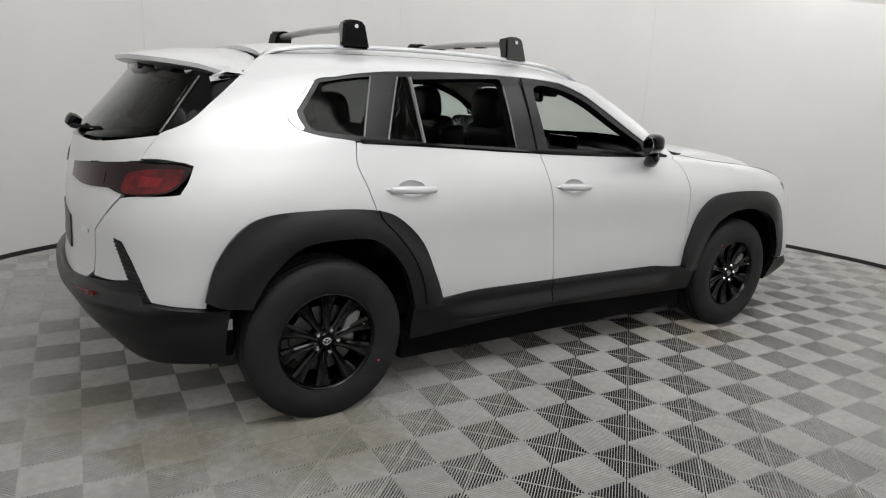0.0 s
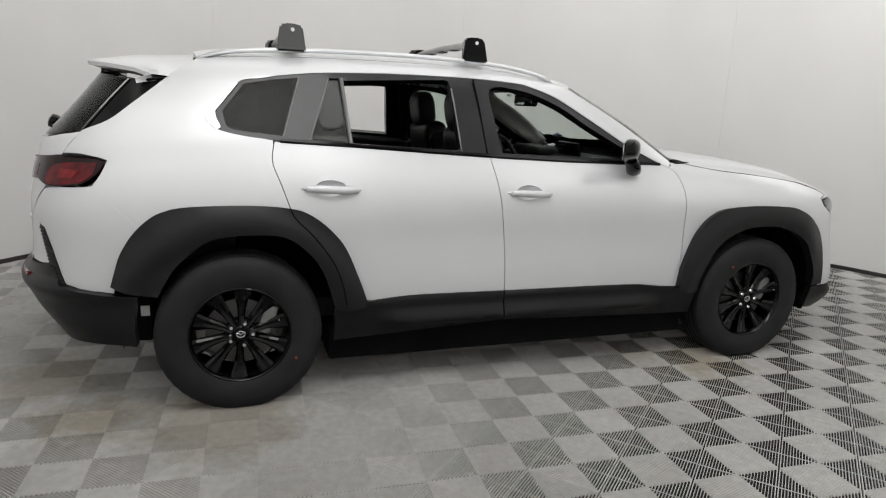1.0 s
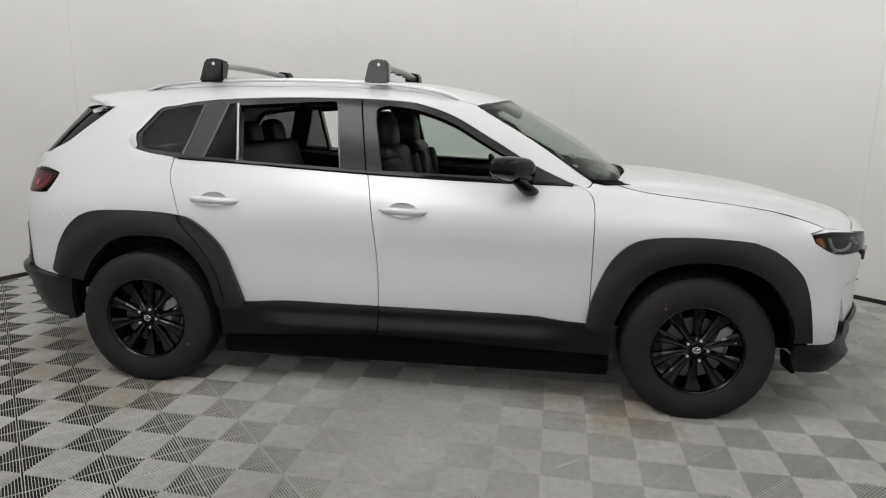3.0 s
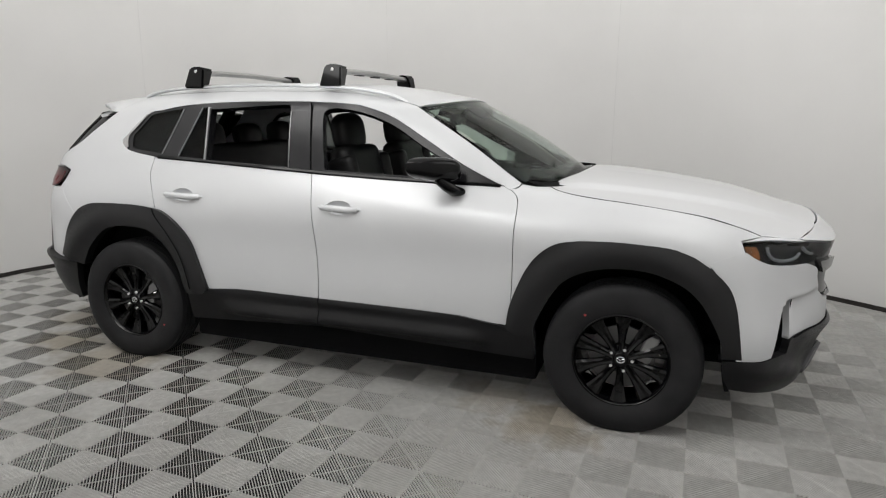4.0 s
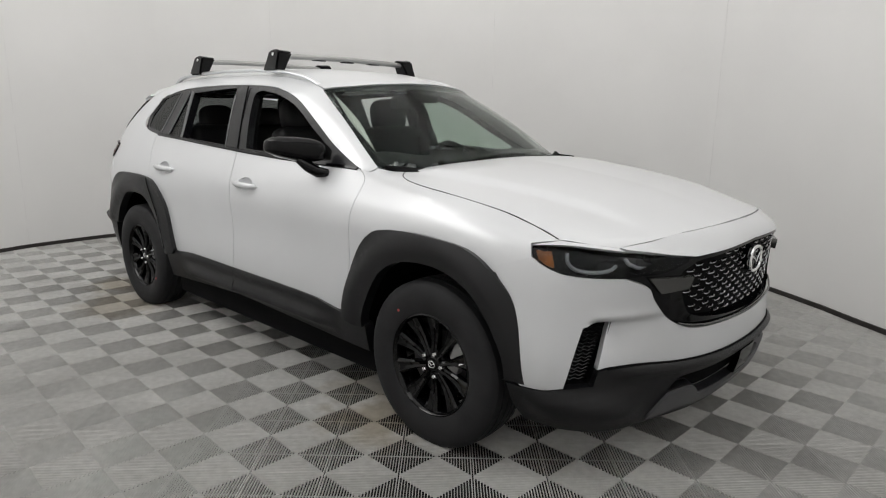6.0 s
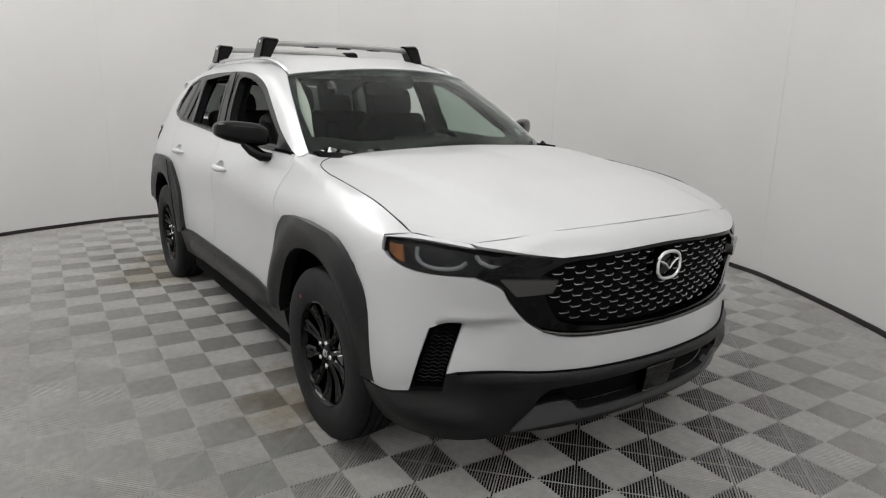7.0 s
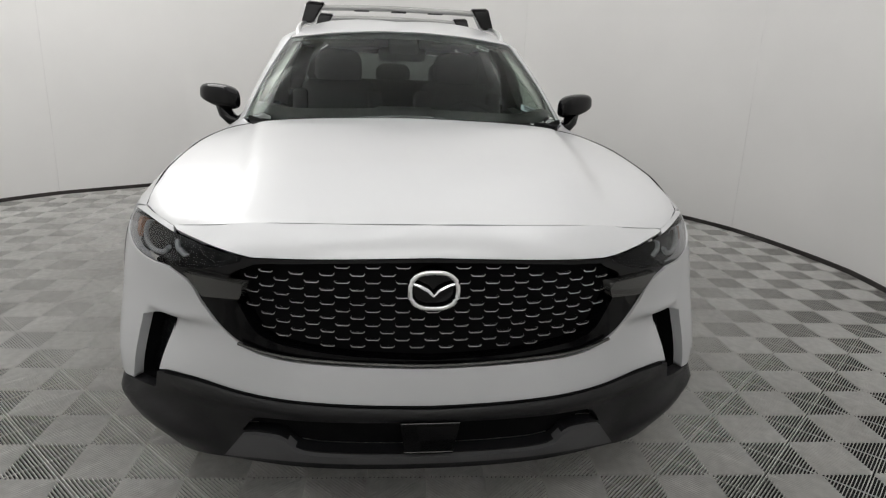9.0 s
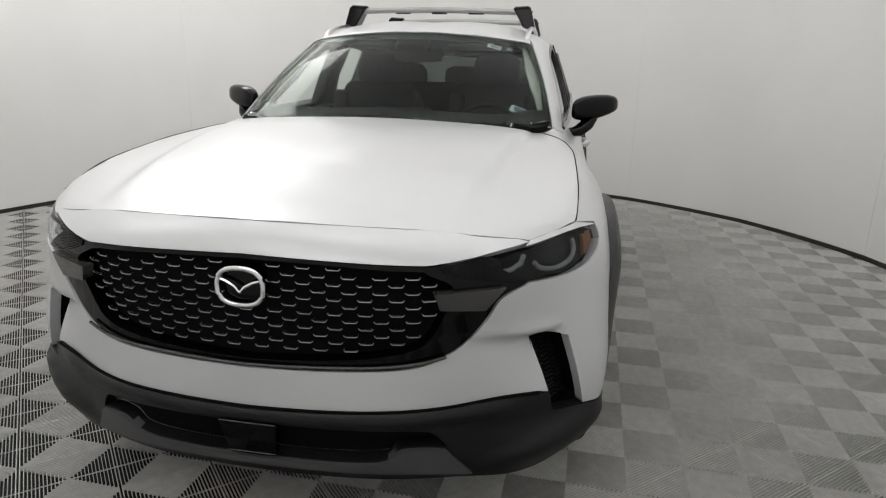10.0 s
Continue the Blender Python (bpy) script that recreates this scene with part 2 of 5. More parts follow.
def outline(proj, segs, n=5):
    """A closed outline: each run of points is a smooth curve, and corners lie where runs meet."""
    pts = []
    for run in segs:
        p = [proj.flat(q) for q in run]
        pts += [tuple(q) for q in (crom(p, n) if len(p) > 2 else np.array(p))[:-1]]
    return pts


def whole(segs):
    """Mirrors open runs, given from the middle round the right side back to the middle, into a full outline."""
    left = [[(p[0], -p[1], p[2]) for p in reversed(run)] for run in reversed(segs)]
    return list(segs) + left


def refine(pts, step):
    out = []
    for i, a in enumerate(pts):
        b = pts[(i + 1) % len(pts)]
        k = max(1, int(math.ceil(math.dist(a, b) / step)))
        out += [(a[0] + (b[0] - a[0]) * j / k, a[1] + (b[1] - a[1]) * j / k) for j in range(k)]
    return out


def inside(px, py, poly):
    q = np.array(poly)
    x0, y0 = q[:, 0], q[:, 1]
    x1, y1 = np.roll(x0, -1), np.roll(y0, -1)
    X, Y = np.asarray(px)[:, None], np.asarray(py)[:, None]
    cross = (y0 > Y) != (y1 > Y)
    at = x0 + (Y - y0) * (x1 - x0) / np.where(y1 == y0, 1e-12, y1 - y0)
    return (np.sum(cross & (X < at), 1) % 2) == 1


def gap_to(px, py, poly):
    q = np.array(poly)
    a, b = q, np.roll(q, -1, 0)
    P = np.stack((px, py), 1)[:, None]
    ab = b - a
    t = np.clip(((P - a) * ab).sum(2) / np.maximum((ab ** 2).sum(1), 1e-12), 0, 1)
    return np.sqrt((((a + t[..., None] * ab) - P) ** 2).sum(2)).min(1)


def between(proj, p):
    """Where a ray slips through a crack of the form: the middle of the hits on either side."""
    for k in (0.002, 0.005, 0.010):
        for a, b in ((0, k), (k, 0)):
            hits = [FORM.ray_cast(*proj.ray(p[0] + s * a, p[1] + s * b)) for s in (1, -1)]
            if all(h[0] is not None and h[3] < proj.reach for h in hits):
                n0, n1 = hits[0][1], hits[1][1]
                return (hits[0][0] + hits[1][0]) / 2, (n0 + n1 * (1 if n0.dot(n1) > 0 else -1)).normalized()
    return None, None


def sheet(proj, outer, holes=(), off=0.0, depth=0.02, step=0.03, back=False, bulge=None):
    """A panel cut from the body form: outer and holes are flat outlines; off lifts it, depth turns its edges inward."""
    loops = [refine(outer, step)] + [refine(h, step) for h in holes]
    xs, ys = [p[0] for p in loops[0]], [p[1] for p in loops[0]]
    gx, gy = np.meshgrid(np.arange(min(xs), max(xs), step), np.arange(min(ys), max(ys), step))
    gx = gx.ravel() + 1e-5
    gy = gy.ravel() + 1e-5
    keep = inside(gx, gy, loops[0]) & (gap_to(gx, gy, loops[0]) > step * 0.5)
    for h in loops[1:]:
        keep &= ~inside(gx, gy, h) & (gap_to(gx, gy, h) > step * 0.5)
    pts, edges = [], []
    for l in loops:
        k = len(pts)
        pts += [Vector(p) for p in l]
        edges += [(k + i, k + (i + 1) % len(l)) for i in range(len(l))]
    pts += [Vector((float(a), float(b))) for a, b in zip(gx[keep], gy[keep])]
    v2, _, tris, *_ = delaunay_2d_cdt(pts, edges, [], 0, 1e-7)
    cx = np.array([sum(v2[i][0] for i in t) / len(t) for t in tris])
    cy = np.array([sum(v2[i][1] for i in t) / len(t) for t in tris])
    ok = inside(cx, cy, loops[0])
    for h in loops[1:]:
        ok &= ~inside(cx, cy, h)
    bm = bmesh.new()
    verts, norms = [], []
    for p in v2:
        o, d = proj.ray(p[0], p[1])
        loc, nor, _, far = FORM.ray_cast(o, d)
        if loc is None or far >= proj.reach:
            loc, nor = between(proj, p)
        if loc is None:
            near = FORM.find_nearest(o + d * 1.7)
            loc, nor = near[0], near[1]
        if nor.dot(d) > 0:
            nor = -nor
        lift = off + (bulge(loc) if bulge else 0.0)
        verts.append(bm.verts.new(loc + nor * lift))
        norms.append(nor)
    for t, good in zip(tris, ok):
        if good:
            tri = [v2[i] for i in t]
            longest = max((tri[i] - tri[i - 1]).length for i in range(3))
            if abs((tri[1] - tri[0]).cross(tri[2] - tri[0])) < 0.0011 * longest:
                continue                    # slivers along an edge only spoil the shading
            try:
                f = bm.faces.new([verts[i] for i in t])
            except ValueError:
                continue
            f.smooth = True
    bmesh.ops.recalc_face_normals(bm, faces=bm.faces)
    bm.normal_update()
    normal_of = dict(zip(verts, norms))
    if sum(f.calc_area() * (1 if f.normal.dot(normal_of[f.verts[0]]) > 0 else -1) for f in bm.faces) < 0:
        bmesh.ops.reverse_faces(bm, faces=bm.faces)
    loose = [v for v in bm.verts if not v.link_faces]
    for v in loose:
        normal_of.pop(v, None)
    bmesh.ops.delete(bm, geom=loose, context="VERTS")
    if depth:
        rim = [e for e in bm.edges if len(e.link_faces) == 1]
        low = {}
        front = list(bm.faces)
        for e in rim:
            for v in e.verts:
                if v not in low:
                    low[v] = bm.verts.new(v.co - normal_of[v] * depth)
        for e in rim:
            loop = e.link_loops[0]
            a, b = loop.vert, loop.link_loop_next.vert
            q = bm.faces.new((b, a, low[a], low[b]))
            q.smooth = True
            e.smooth = False
        if back:
            for v in list(normal_of):
                if v not in low and v.is_valid:
                    low[v] = bm.verts.new(v.co - normal_of[v] * depth)
            for f in front:
                g = bm.faces.new([low[v] for v in reversed(f.verts)])
                g.smooth = True
            for e in bm.edges:
                if e.is_boundary or (len(e.link_faces) == 2 and e.calc_face_angle(0) > 0.9):
                    e.smooth = False
    return bm


def both(name, bm, material, parent, label="", second=None):
    """The same part on the right and, mirrored, on the left."""
    twin = bm.copy()
    for v in twin.verts:
        v.co.y = -v.co.y
    bmesh.ops.reverse_faces(twin, faces=twin.faces)
    return part(name, bm, material, parent, label), part(name, twin, material, second or parent, label)


def tube(points, radius, sides=8, closed=False, squash=1.0):
    bm = bmesh.new()
    pts = [Vector(p) for p in points]
    rings = []
    n = len(pts)
    for i, p in enumerate(pts):
        a = pts[(i - 1) % n] if closed or i else p
        b = pts[(i + 1) % n] if closed or i < n - 1 else p
        t = (b - a).normalized()
        up = Vector((0, 0, 1)) if abs(t.z) < 0.95 else Vector((1, 0, 0))
        u = t.cross(up).normalized()
        w = u.cross(t)
        r = radius[i] if isinstance(radius, (list, tuple)) else radius
        rings.append([bm.verts.new(p + u * r * math.cos(k * 2 * math.pi / sides) + w * r * squash * math.sin(k * 2 * math.pi / sides)) for k in range(sides)])
    for i in range(n if closed else n - 1):
        a, b = rings[i], rings[(i + 1) % n]
        for k in range(sides):
            bm.faces.new((a[k], a[(k + 1) % sides], b[(k + 1) % sides], b[k]))
    if not closed:
        bm.faces.new(list(reversed(rings[0])))
        bm.faces.new(rings[-1])
    bmesh.ops.recalc_face_normals(bm, faces=bm.faces)
    return smooth_all(bm, 50)


def join(*meshes):
    """One bmesh of several."""
    out = bmesh.new()
    for m in meshes:
        tmp = bpy.data.meshes.new("tmp")
        m.to_mesh(tmp)
        m.free()
        out.from_mesh(tmp)
        bpy.data.meshes.remove(tmp)
    return out


def moved(bm, m):
    bmesh.ops.transform(bm, matrix=m, verts=bm.verts)
    return bm


def glass_material(name, tint, rough=0.0, weight=1.0, ior=1.32):
    mat, nodes, links, bsdf = node_material(name)
    bsdf.inputs["Base Color"].default_value = (*tint, 1)
    bsdf.inputs["Roughness"].default_value = rough
    bsdf.inputs["IOR"].default_value = ior
    bsdf.inputs["Transmission Weight"].default_value = weight
    return mat


SCREEN = glass_material("windscreen_glass", (0.66, 0.72, 0.68), ior=1.11)
GREENGLASS = glass_material("door_glass", (0.62, 0.72, 0.66))
PRIVACY = glass_material("privacy_glass", (0.13, 0.14, 0.137), ior=1.2)
LENS = glass_material("clear_lens", (0.66, 0.67, 0.68), ior=1.14)
REDLENS = plain("red_lamp_lens", (0.095, 0.002, 0.005), 0.10, vary=0.45, scale=22, spec=0.35)
REDDARK = plain("smoked_lamp_lens", (0.014, 0.003, 0.004), 0.10, vary=0.3, scale=10, spec=0.3)
REDBRIGHT = plain("red_lamp_core", (0.17, 0.004, 0.008), 0.10, vary=0.3, scale=40, spec=0.4)
REDDIM = plain("dim_red_lens", (0.028, 0.003, 0.004), 0.10, vary=0.4, scale=30, spec=0.3)
AMBER = plain("amber_reflector", (0.30, 0.10, 0.018), 0.3, vary=0.3, scale=30, coat=0.3)
LAMPGREY = plain("lamp_housing", (0.010, 0.0105, 0.011), 0.25, vary=0.2, spec=0.4)
DRL = plain("light_guide", (0.30, 0.31, 0.32), 0.35, vary=0.05, coat=0.2)
SKID = plain("grey_skid_paint", (0.10, 0.10, 0.104), 0.45, 0.3, vary=0.08, bump=0.1, bump_scale=700)
PILLAR = plain("satin_black_pillar", (0.010, 0.010, 0.012), 0.26, vary=0.08, spec=0.42)
WINGGREY = plain("gunmetal_trim", (0.075, 0.075, 0.072), 0.25, 0.5, vary=0.06, coat=0.5)
QUARTERTRIM = plain("brushed_trim", (0.50, 0.50, 0.50), 0.24, 1.0, vary=0.05)
HEADLINER = plain("pale_headliner", (0.50, 0.50, 0.47), 0.85, vary=0.06, bump=0.2, bump_scale=500)
PAPER = plain("sticker_paper", (0.75, 0.76, 0.77), 0.5, vary=0.06)
BLUEPAPER = plain("pale_blue_paper", (0.50, 0.60, 0.68), 0.5, vary=0.1)

# shared edges, as (x, half width, height) or (x, height) on the side
R_FLARE = [(-1.902, .595), (-1.861, .731), (-1.781, .845), (-1.666, .908), (-1.446, .922), (-1.229, .914), (-1.095, .877), (-.964, .756), (-.888, .589), (-.846, .475)]
F_FLARE = [(.874, .451), (.897, .583), (.976, .767), (1.087, .866), (1.245, .892), (1.457, .893), (1.646, .868), (1.791, .776), (1.86, .667), (1.905, .425)]
F_SHUT = [(.804, .759, 1.103), (.869, .790, 1.073), (.891, .837, 1.016), (.890, .903, .855), (.890, .909, .632), (.885, .912, .461)]
B_SHUT = [(-.224, 1.132), (-.203, 1.038), (-.171, .824), (-.153, .656), (-.148, .476)]
C_SHUT = [(-1.185, .905), (-1.222, 1.011), (-1.254, 1.102), (-1.245, 1.188)]
DLO_TOP = [(-1.524, .748, 1.282), (-1.395, .690, 1.442), (-1.281, .682, 1.468), (-1.142, .676, 1.486), (-.78, .665, 1.505), (-.41, .662, 1.510), (-.148, .662, 1.503),
           (.024, .663, 1.482), (.195, .670, 1.425), (.395, .705, 1.314), (.592, .739, 1.201), (.804, .759, 1.103)]


def shift(points, dx):
    return [(p[0] + dx, *p[1:]) for p in points]


def near_to(points, x0, x1):
    return [p for p in points if x0 <= p[0] <= x1]


car = empty_thing("car", "pearl white crossover car with black cladding and open side windows", "car")
# --- doors
front_door = outline(ROLL, [shift(F_SHUT, -.002), seg((.881, .455), (.70, .464), (.609, .471), (.3, .475), (-.144, .476)), list(reversed(shift(B_SHUT, .002))), seg((-.220, 1.132), (.3, 1.117), (.800, 1.103))])
rear_door = outline(ROLL, [shift(B_SHUT, -.002), seg((-.152, .476), (-.4, .478), (-.646, .479), (-.84, .472)), list(reversed(near_to(R_FLARE, -1.2, -.84))), seg((-1.095, .877), (-1.14, .899), (-1.181, .908)),
                           shift(C_SHUT, .002), seg((-1.241, 1.188), (-.7, 1.163), (-.228, 1.132))])
HANDLES = ((-1.134, -.872, .991), (-.150, .092, .967))


def cup_edge(proj, x0, x1, z, grow=1.0):
    mid = (x0 + x1) / 2 - .004
    return [proj.flat((mid + .070 * grow * math.cos(a), side_width(mid, z), z + .004 + .040 * grow * math.sin(a))) for a in np.linspace(0, 2 * math.pi, 26, endpoint=False)]


fd = both("door", sheet(ROLL, front_door, [cup_edge(ROLL, *HANDLES[1])]), PAINT, car, "white front door with its window down")
rd = both("door", sheet(ROLL, rear_door, [cup_edge(ROLL, *HANDLES[0])]), PAINT, car, "white rear door with its window down")

# --- body side: quarter, roof edge and front pillar in one pressing
body_side = outline(ROLL, [shift(C_SHUT, -.002), seg((-1.249, .80, 1.188), (-1.38, .79, 1.205), (-1.470, .775, 1.226), (-1.515, .755, 1.255), (-1.524, .748, 1.282)), DLO_TOP,
                           seg((.812, .759, 1.105), (.85, .765, 1.095), (.884, .73, 1.112)), seg((.884, .723, 1.118), (.60, .665, 1.305), (.288, .583, 1.483)),
                           seg((.288, .583, 1.483), (.12, .560, 1.530), (-.3, .555, 1.562), (-.9, .550, 1.562), (-1.35, .530, 1.540), (-1.56, .500, 1.515)),
                           seg((-1.56, .500, 1.515), (-1.62, .57, 1.480), (-1.678, .628, 1.441)), seg((-1.678, .628, 1.441), (-1.804, .686, 1.335), (-1.90, .715, 1.258), (-2.00, .705, 1.212)),
                           seg((-2.00, .705, 1.212), (-2.075, .718, 1.118)), seg((-2.075, .72, 1.118), (-1.98, .77, 1.116), (-1.904, .80, 1.097)),
                           seg((-1.904, .80, 1.097), (-1.93, .82, 1.04), (-1.962, .833, .998)), seg((-1.962, .833, .990), (-1.84, .892, .832)),
                           seg((-1.84, .832), (-1.79, .826), (-1.666, .890), (-1.446, .922), (-1.229, .914), (-1.189, .905))])
both("body_side", sheet(ROLL, body_side, step=0.028), PAINT, car)
# --- front wings
wing = outline(ROLL, [shift(F_SHUT[::-1], .002), seg((.808, .759, 1.105), (.86, .765, 1.092), (.889, .73, 1.110)), seg((.889, .725, 1.112), (.96, .70, 1.105), (1.012, .669, 1.101)),
                      [on_top(*p) for p in ((1.012, .667), (1.06, .730), (1.143, .7745), (1.282, .8025), (1.412, .8115), (1.685, .8195), (1.82, .8205), (1.945, .8150))],
                      seg(on_top(1.945, .8150), (1.862, .868, .928)), seg((1.862, .868, .928), (1.882, .882, .874)), seg((1.882, .882, .874), (1.813, .895, .838), (1.745, .905, .810)),
                      seg((1.745, .810), (1.646, .860), (1.457, .893), (1.245, .892), (1.087, .866), (.976, .767), (.897, .583), (.876, .455)), seg((.876, .455), (.889, .461))])
both("fender", sheet(ROLL, wing, step=0.028), PAINT, car)
# --- wheel arch flares and sills
both("wheel_arch", sheet(SIDE, outline(SIDE, [R_FLARE, seg(R_FLARE[-1], (-.872, .45), (-.985, .44)), seg((-.985, .44), (-.998, .469), (-1.055, .639), (-1.186, .776), (-1.322, .800), (-1.517, .781), (-1.649, .679), (-1.708, .590), (-1.730, .545)), seg((-1.730, .545), (-1.82, .560), (-1.902, .595))]), off=0.024, depth=0.05,
           bulge=lambda p: 0.017 * max(0, math.sin(min(1, max(0, (math.hypot(p.x + 1.407, p.z - .345) - .44) / .14)) * math.pi))), CLADDING, car, "grained black plastic arch")
both("wheel_arch", sheet(SIDE, outline(SIDE, [F_FLARE, seg(F_FLARE[-1], (1.80, .42), (1.822, .42)), seg((1.822, .42), (1.805, .521), (1.701, .688), (1.557, .767), (1.394, .785), (1.236, .758), (1.109, .671), (1.016, .498), (1.006, .42)), seg((1.006, .42), (.94, .425), (.874, .451))]), off=0.024, depth=0.05,
           bulge=lambda p: 0.017 * max(0, math.sin(min(1, max(0, (math.hypot(p.x - 1.407, p.z - .345) - .44) / .14)) * math.pi)) * max(0, min(1, (1.88 - p.x) / .2)) - 0.022 * max(0, min(1, (p.x - 1.72) / .13))), CLADDING, car, "grained black plastic arch")
joint = []
for x, z in ((-1.188, .915), (-1.165, .868), (-1.09, .79), (-1.01, .68), (-.965, .57), (-.945, .47)):
    joint.append((x, -side_width(x, z) - .0285 - 0.017 * max(0, math.sin(min(1, max(0, (math.hypot(x + 1.407, z - .345) - .44) / .14)) * math.pi)), z))
both("arch_joint", tube(crom(joint, 4), 0.0028, 5), DARK, car, "dark joint in the rear arch")


def sill_bulge(p):
    """A ledge along the lower sill that leans out below, running out at both ends."""
    ends = max(0.0, min(1.0, (0.80 - abs(p.x + 0.0)) / 0.16))
    out = 0.034 * max(0.0, min(1.0, (0.432 - p.z) / 0.062)) * (1.0 if p.z > 0.358 else max(0.0, 1 - (0.358 - p.z) / 0.03))
    return 0.010 * math.exp(-((p.z - .462) / .02) ** 2) + out * ends - 0.006


both("sill", sheet(SIDE, outline(SIDE, [seg((-.146, .484), (.3, .482), (.609, .478), (.70, .470), (.873, .448)), seg((.873, .448), (.94, .432), (1.008, .425)), seg((1.008, .425), (1.003, .29)), seg((1.003, .29), (.5, .30), (-.146, .322)), seg((-.146, .322), (-.146, .484))]), off=0.010, depth=0.05, step=0.02, bulge=sill_bulge), CLADDING, car, "grained black plastic sill")
both("sill", sheet(SIDE, outline(SIDE, [seg((-.152, .484), (-.4, .487), (-.646, .488), (-.87, .470)), seg((-.87, .470), (-.93, .455), (-.992, .45)), seg((-.992, .45), (-.991, .28)), seg((-.991, .28), (-.6, .30), (-.152, .322)), seg((-.152, .322), (-.152, .484))]), off=0.010, depth=0.05, step=0.02, bulge=sill_bulge), CLADDING, car, "grained black plastic sill")
# --- bonnet, roof, windscreen
hood_bulge = lambda p: 0.017 / (1 + math.exp(-((0.50 + (2.25 - p.x) * 0.12) - abs(p.y)) / 0.009)) * max(0.0, min(1.0, (2.18 - p.x) / 0.3)) * max(0.0, min(1.0, (p.x - 1.02) / 0.12))
hood_panel = part("hood", sheet(TOP, outline(TOP, whole([seg((2.268, 0, 0), (2.250, .241, 0), (2.205, .46, 0)), seg((2.205, .46, 0), (2.190, .515, 0), (2.168, .571, 0), (2.11, .695, 0)), seg((2.11, .695, 0), (2.03, .760, 0), (1.948, .811, 0)),
                                            seg((1.945, .8138, 0), (1.82, .8192, 0), (1.685, .8183, 0), (1.412, .8102, 0), (1.282, .8012, 0), (1.143, .773, 0), (1.06, .728, 0), (1.016, .665, 0)), seg((1.010, .664, 0), (1.044, .5, 0), (1.104, .25, 0), (1.125, 0, 0))])), step=0.020, bulge=hood_bulge), PAINT, car, "white hood with two long creases")
part("roof", sheet(TOP, outline(TOP, whole([seg((.46, 0, 0), (.44, .21, 0), (.385, .42, 0), (.300, .575, 0)), seg((.300, .575, 0), (.12, .553, 0), (-.3, .548, 0), (-.9, .543, 0), (-1.35, .523, 0), (-1.555, .495, 0)), seg((-1.555, .495, 0), (-1.58, .3, 0), (-1.59, 0, 0))])), step=0.045), PAINT, car, "white roof")
SCREEN_EDGE = whole([seg((1.118, 0, 0), (1.097, .25, 0), (1.037, .5, 0), (.888, .728, 0)), seg((.888, .728, 0), (.60, .667, 0), (.296, .584, 0)), seg((.296, .584, 0), (.380, .42, 0), (.436, .21, 0), (.456, 0, 0))])
SCREEN_IN = whole([seg((1.03, 0, 0), (1.01, .25, 0), (.955, .48, 0), (.815, .675, 0)), seg((.815, .675, 0), (.60, .642, 0), (.345, .562, 0)), seg((.345, .562, 0), (.435, .40, 0), (.495, .21, 0), (.515, 0, 0))])
screen = part("windshield", sheet(TOP, outline(TOP, SCREEN_EDGE), off=-0.004, depth=0.005, step=0.05, back=True), SCREEN, car, "tinted laminated windshield glass")
part("frit_band", sheet(TOP, outline(TOP, SCREEN_EDGE), [outline(TOP, SCREEN_IN)], off=-0.0105, depth=0.002, step=0.04), GLOSS, screen, "black border of the glass")
screen.visible_shadow = False
part("cowl", sheet(TOP, outline(TOP, whole([seg((1.150, 0, 0), (1.13, .25, 0), (1.072, .5, 0), (1.00, .655, 0)), seg((1.00, .655, 0), (.93, .70, 0)), seg((.93, .70, 0), (1.03, .5, 0), (1.092, .25, 0), (1.108, 0, 0))])), off=-0.012, depth=0.01), DARK, car, "black plastic cowl")
for lift, side in ((0.004, 1), (0.024, -1)):
    end = sheet(TOP, outline(TOP, [seg((.905, .700, 0), (1.00, .676, 0), (1.095, .640, 0)), seg((1.095, .640, 0), (1.06, .600, 0), (1.030, .560, 0)), seg((1.030, .560, 0), (.985, .625, 0), (.905, .700, 0))]), off=lift, depth=0.03, step=0.02)
    if side < 0:
        for v in end.verts:
            v.co.y = -v.co.y
        bmesh.ops.reverse_faces(end, faces=end.faces)
    part("cowl_end", end, DARK, car, "black raised end of the cowl")
gap_line = [on_top(*p) for p in ((1.014, .667), (1.06, .729), (1.143, .7738), (1.282, .8018), (1.412, .8108), (1.685, .8190), (1.82, .8198), (1.94, .8146))]
both("hood_gap", tube([(x, -w, z + .0004) for x, w, z in crom(gap_line, 5)], 0.0021, 5), DARK, car, "dark gap beside the hood")
both("hood_lip", sheet(NOSE, outline(NOSE, [seg((2.137, .690, .912), (2.04, .767, .924), (1.955, .822, .929), (1.864, .868, .924)), seg((1.864, .868, .924), on_top(1.945, .8155)),
                                           [on_top(1.945, .8155), on_top(2.03, .7602), on_top(2.11, .6952)], seg(on_top(2.11, .6952), (2.137, .690, .912))]), off=0.0, depth=0.012, step=0.02), PAINT, hood_panel)
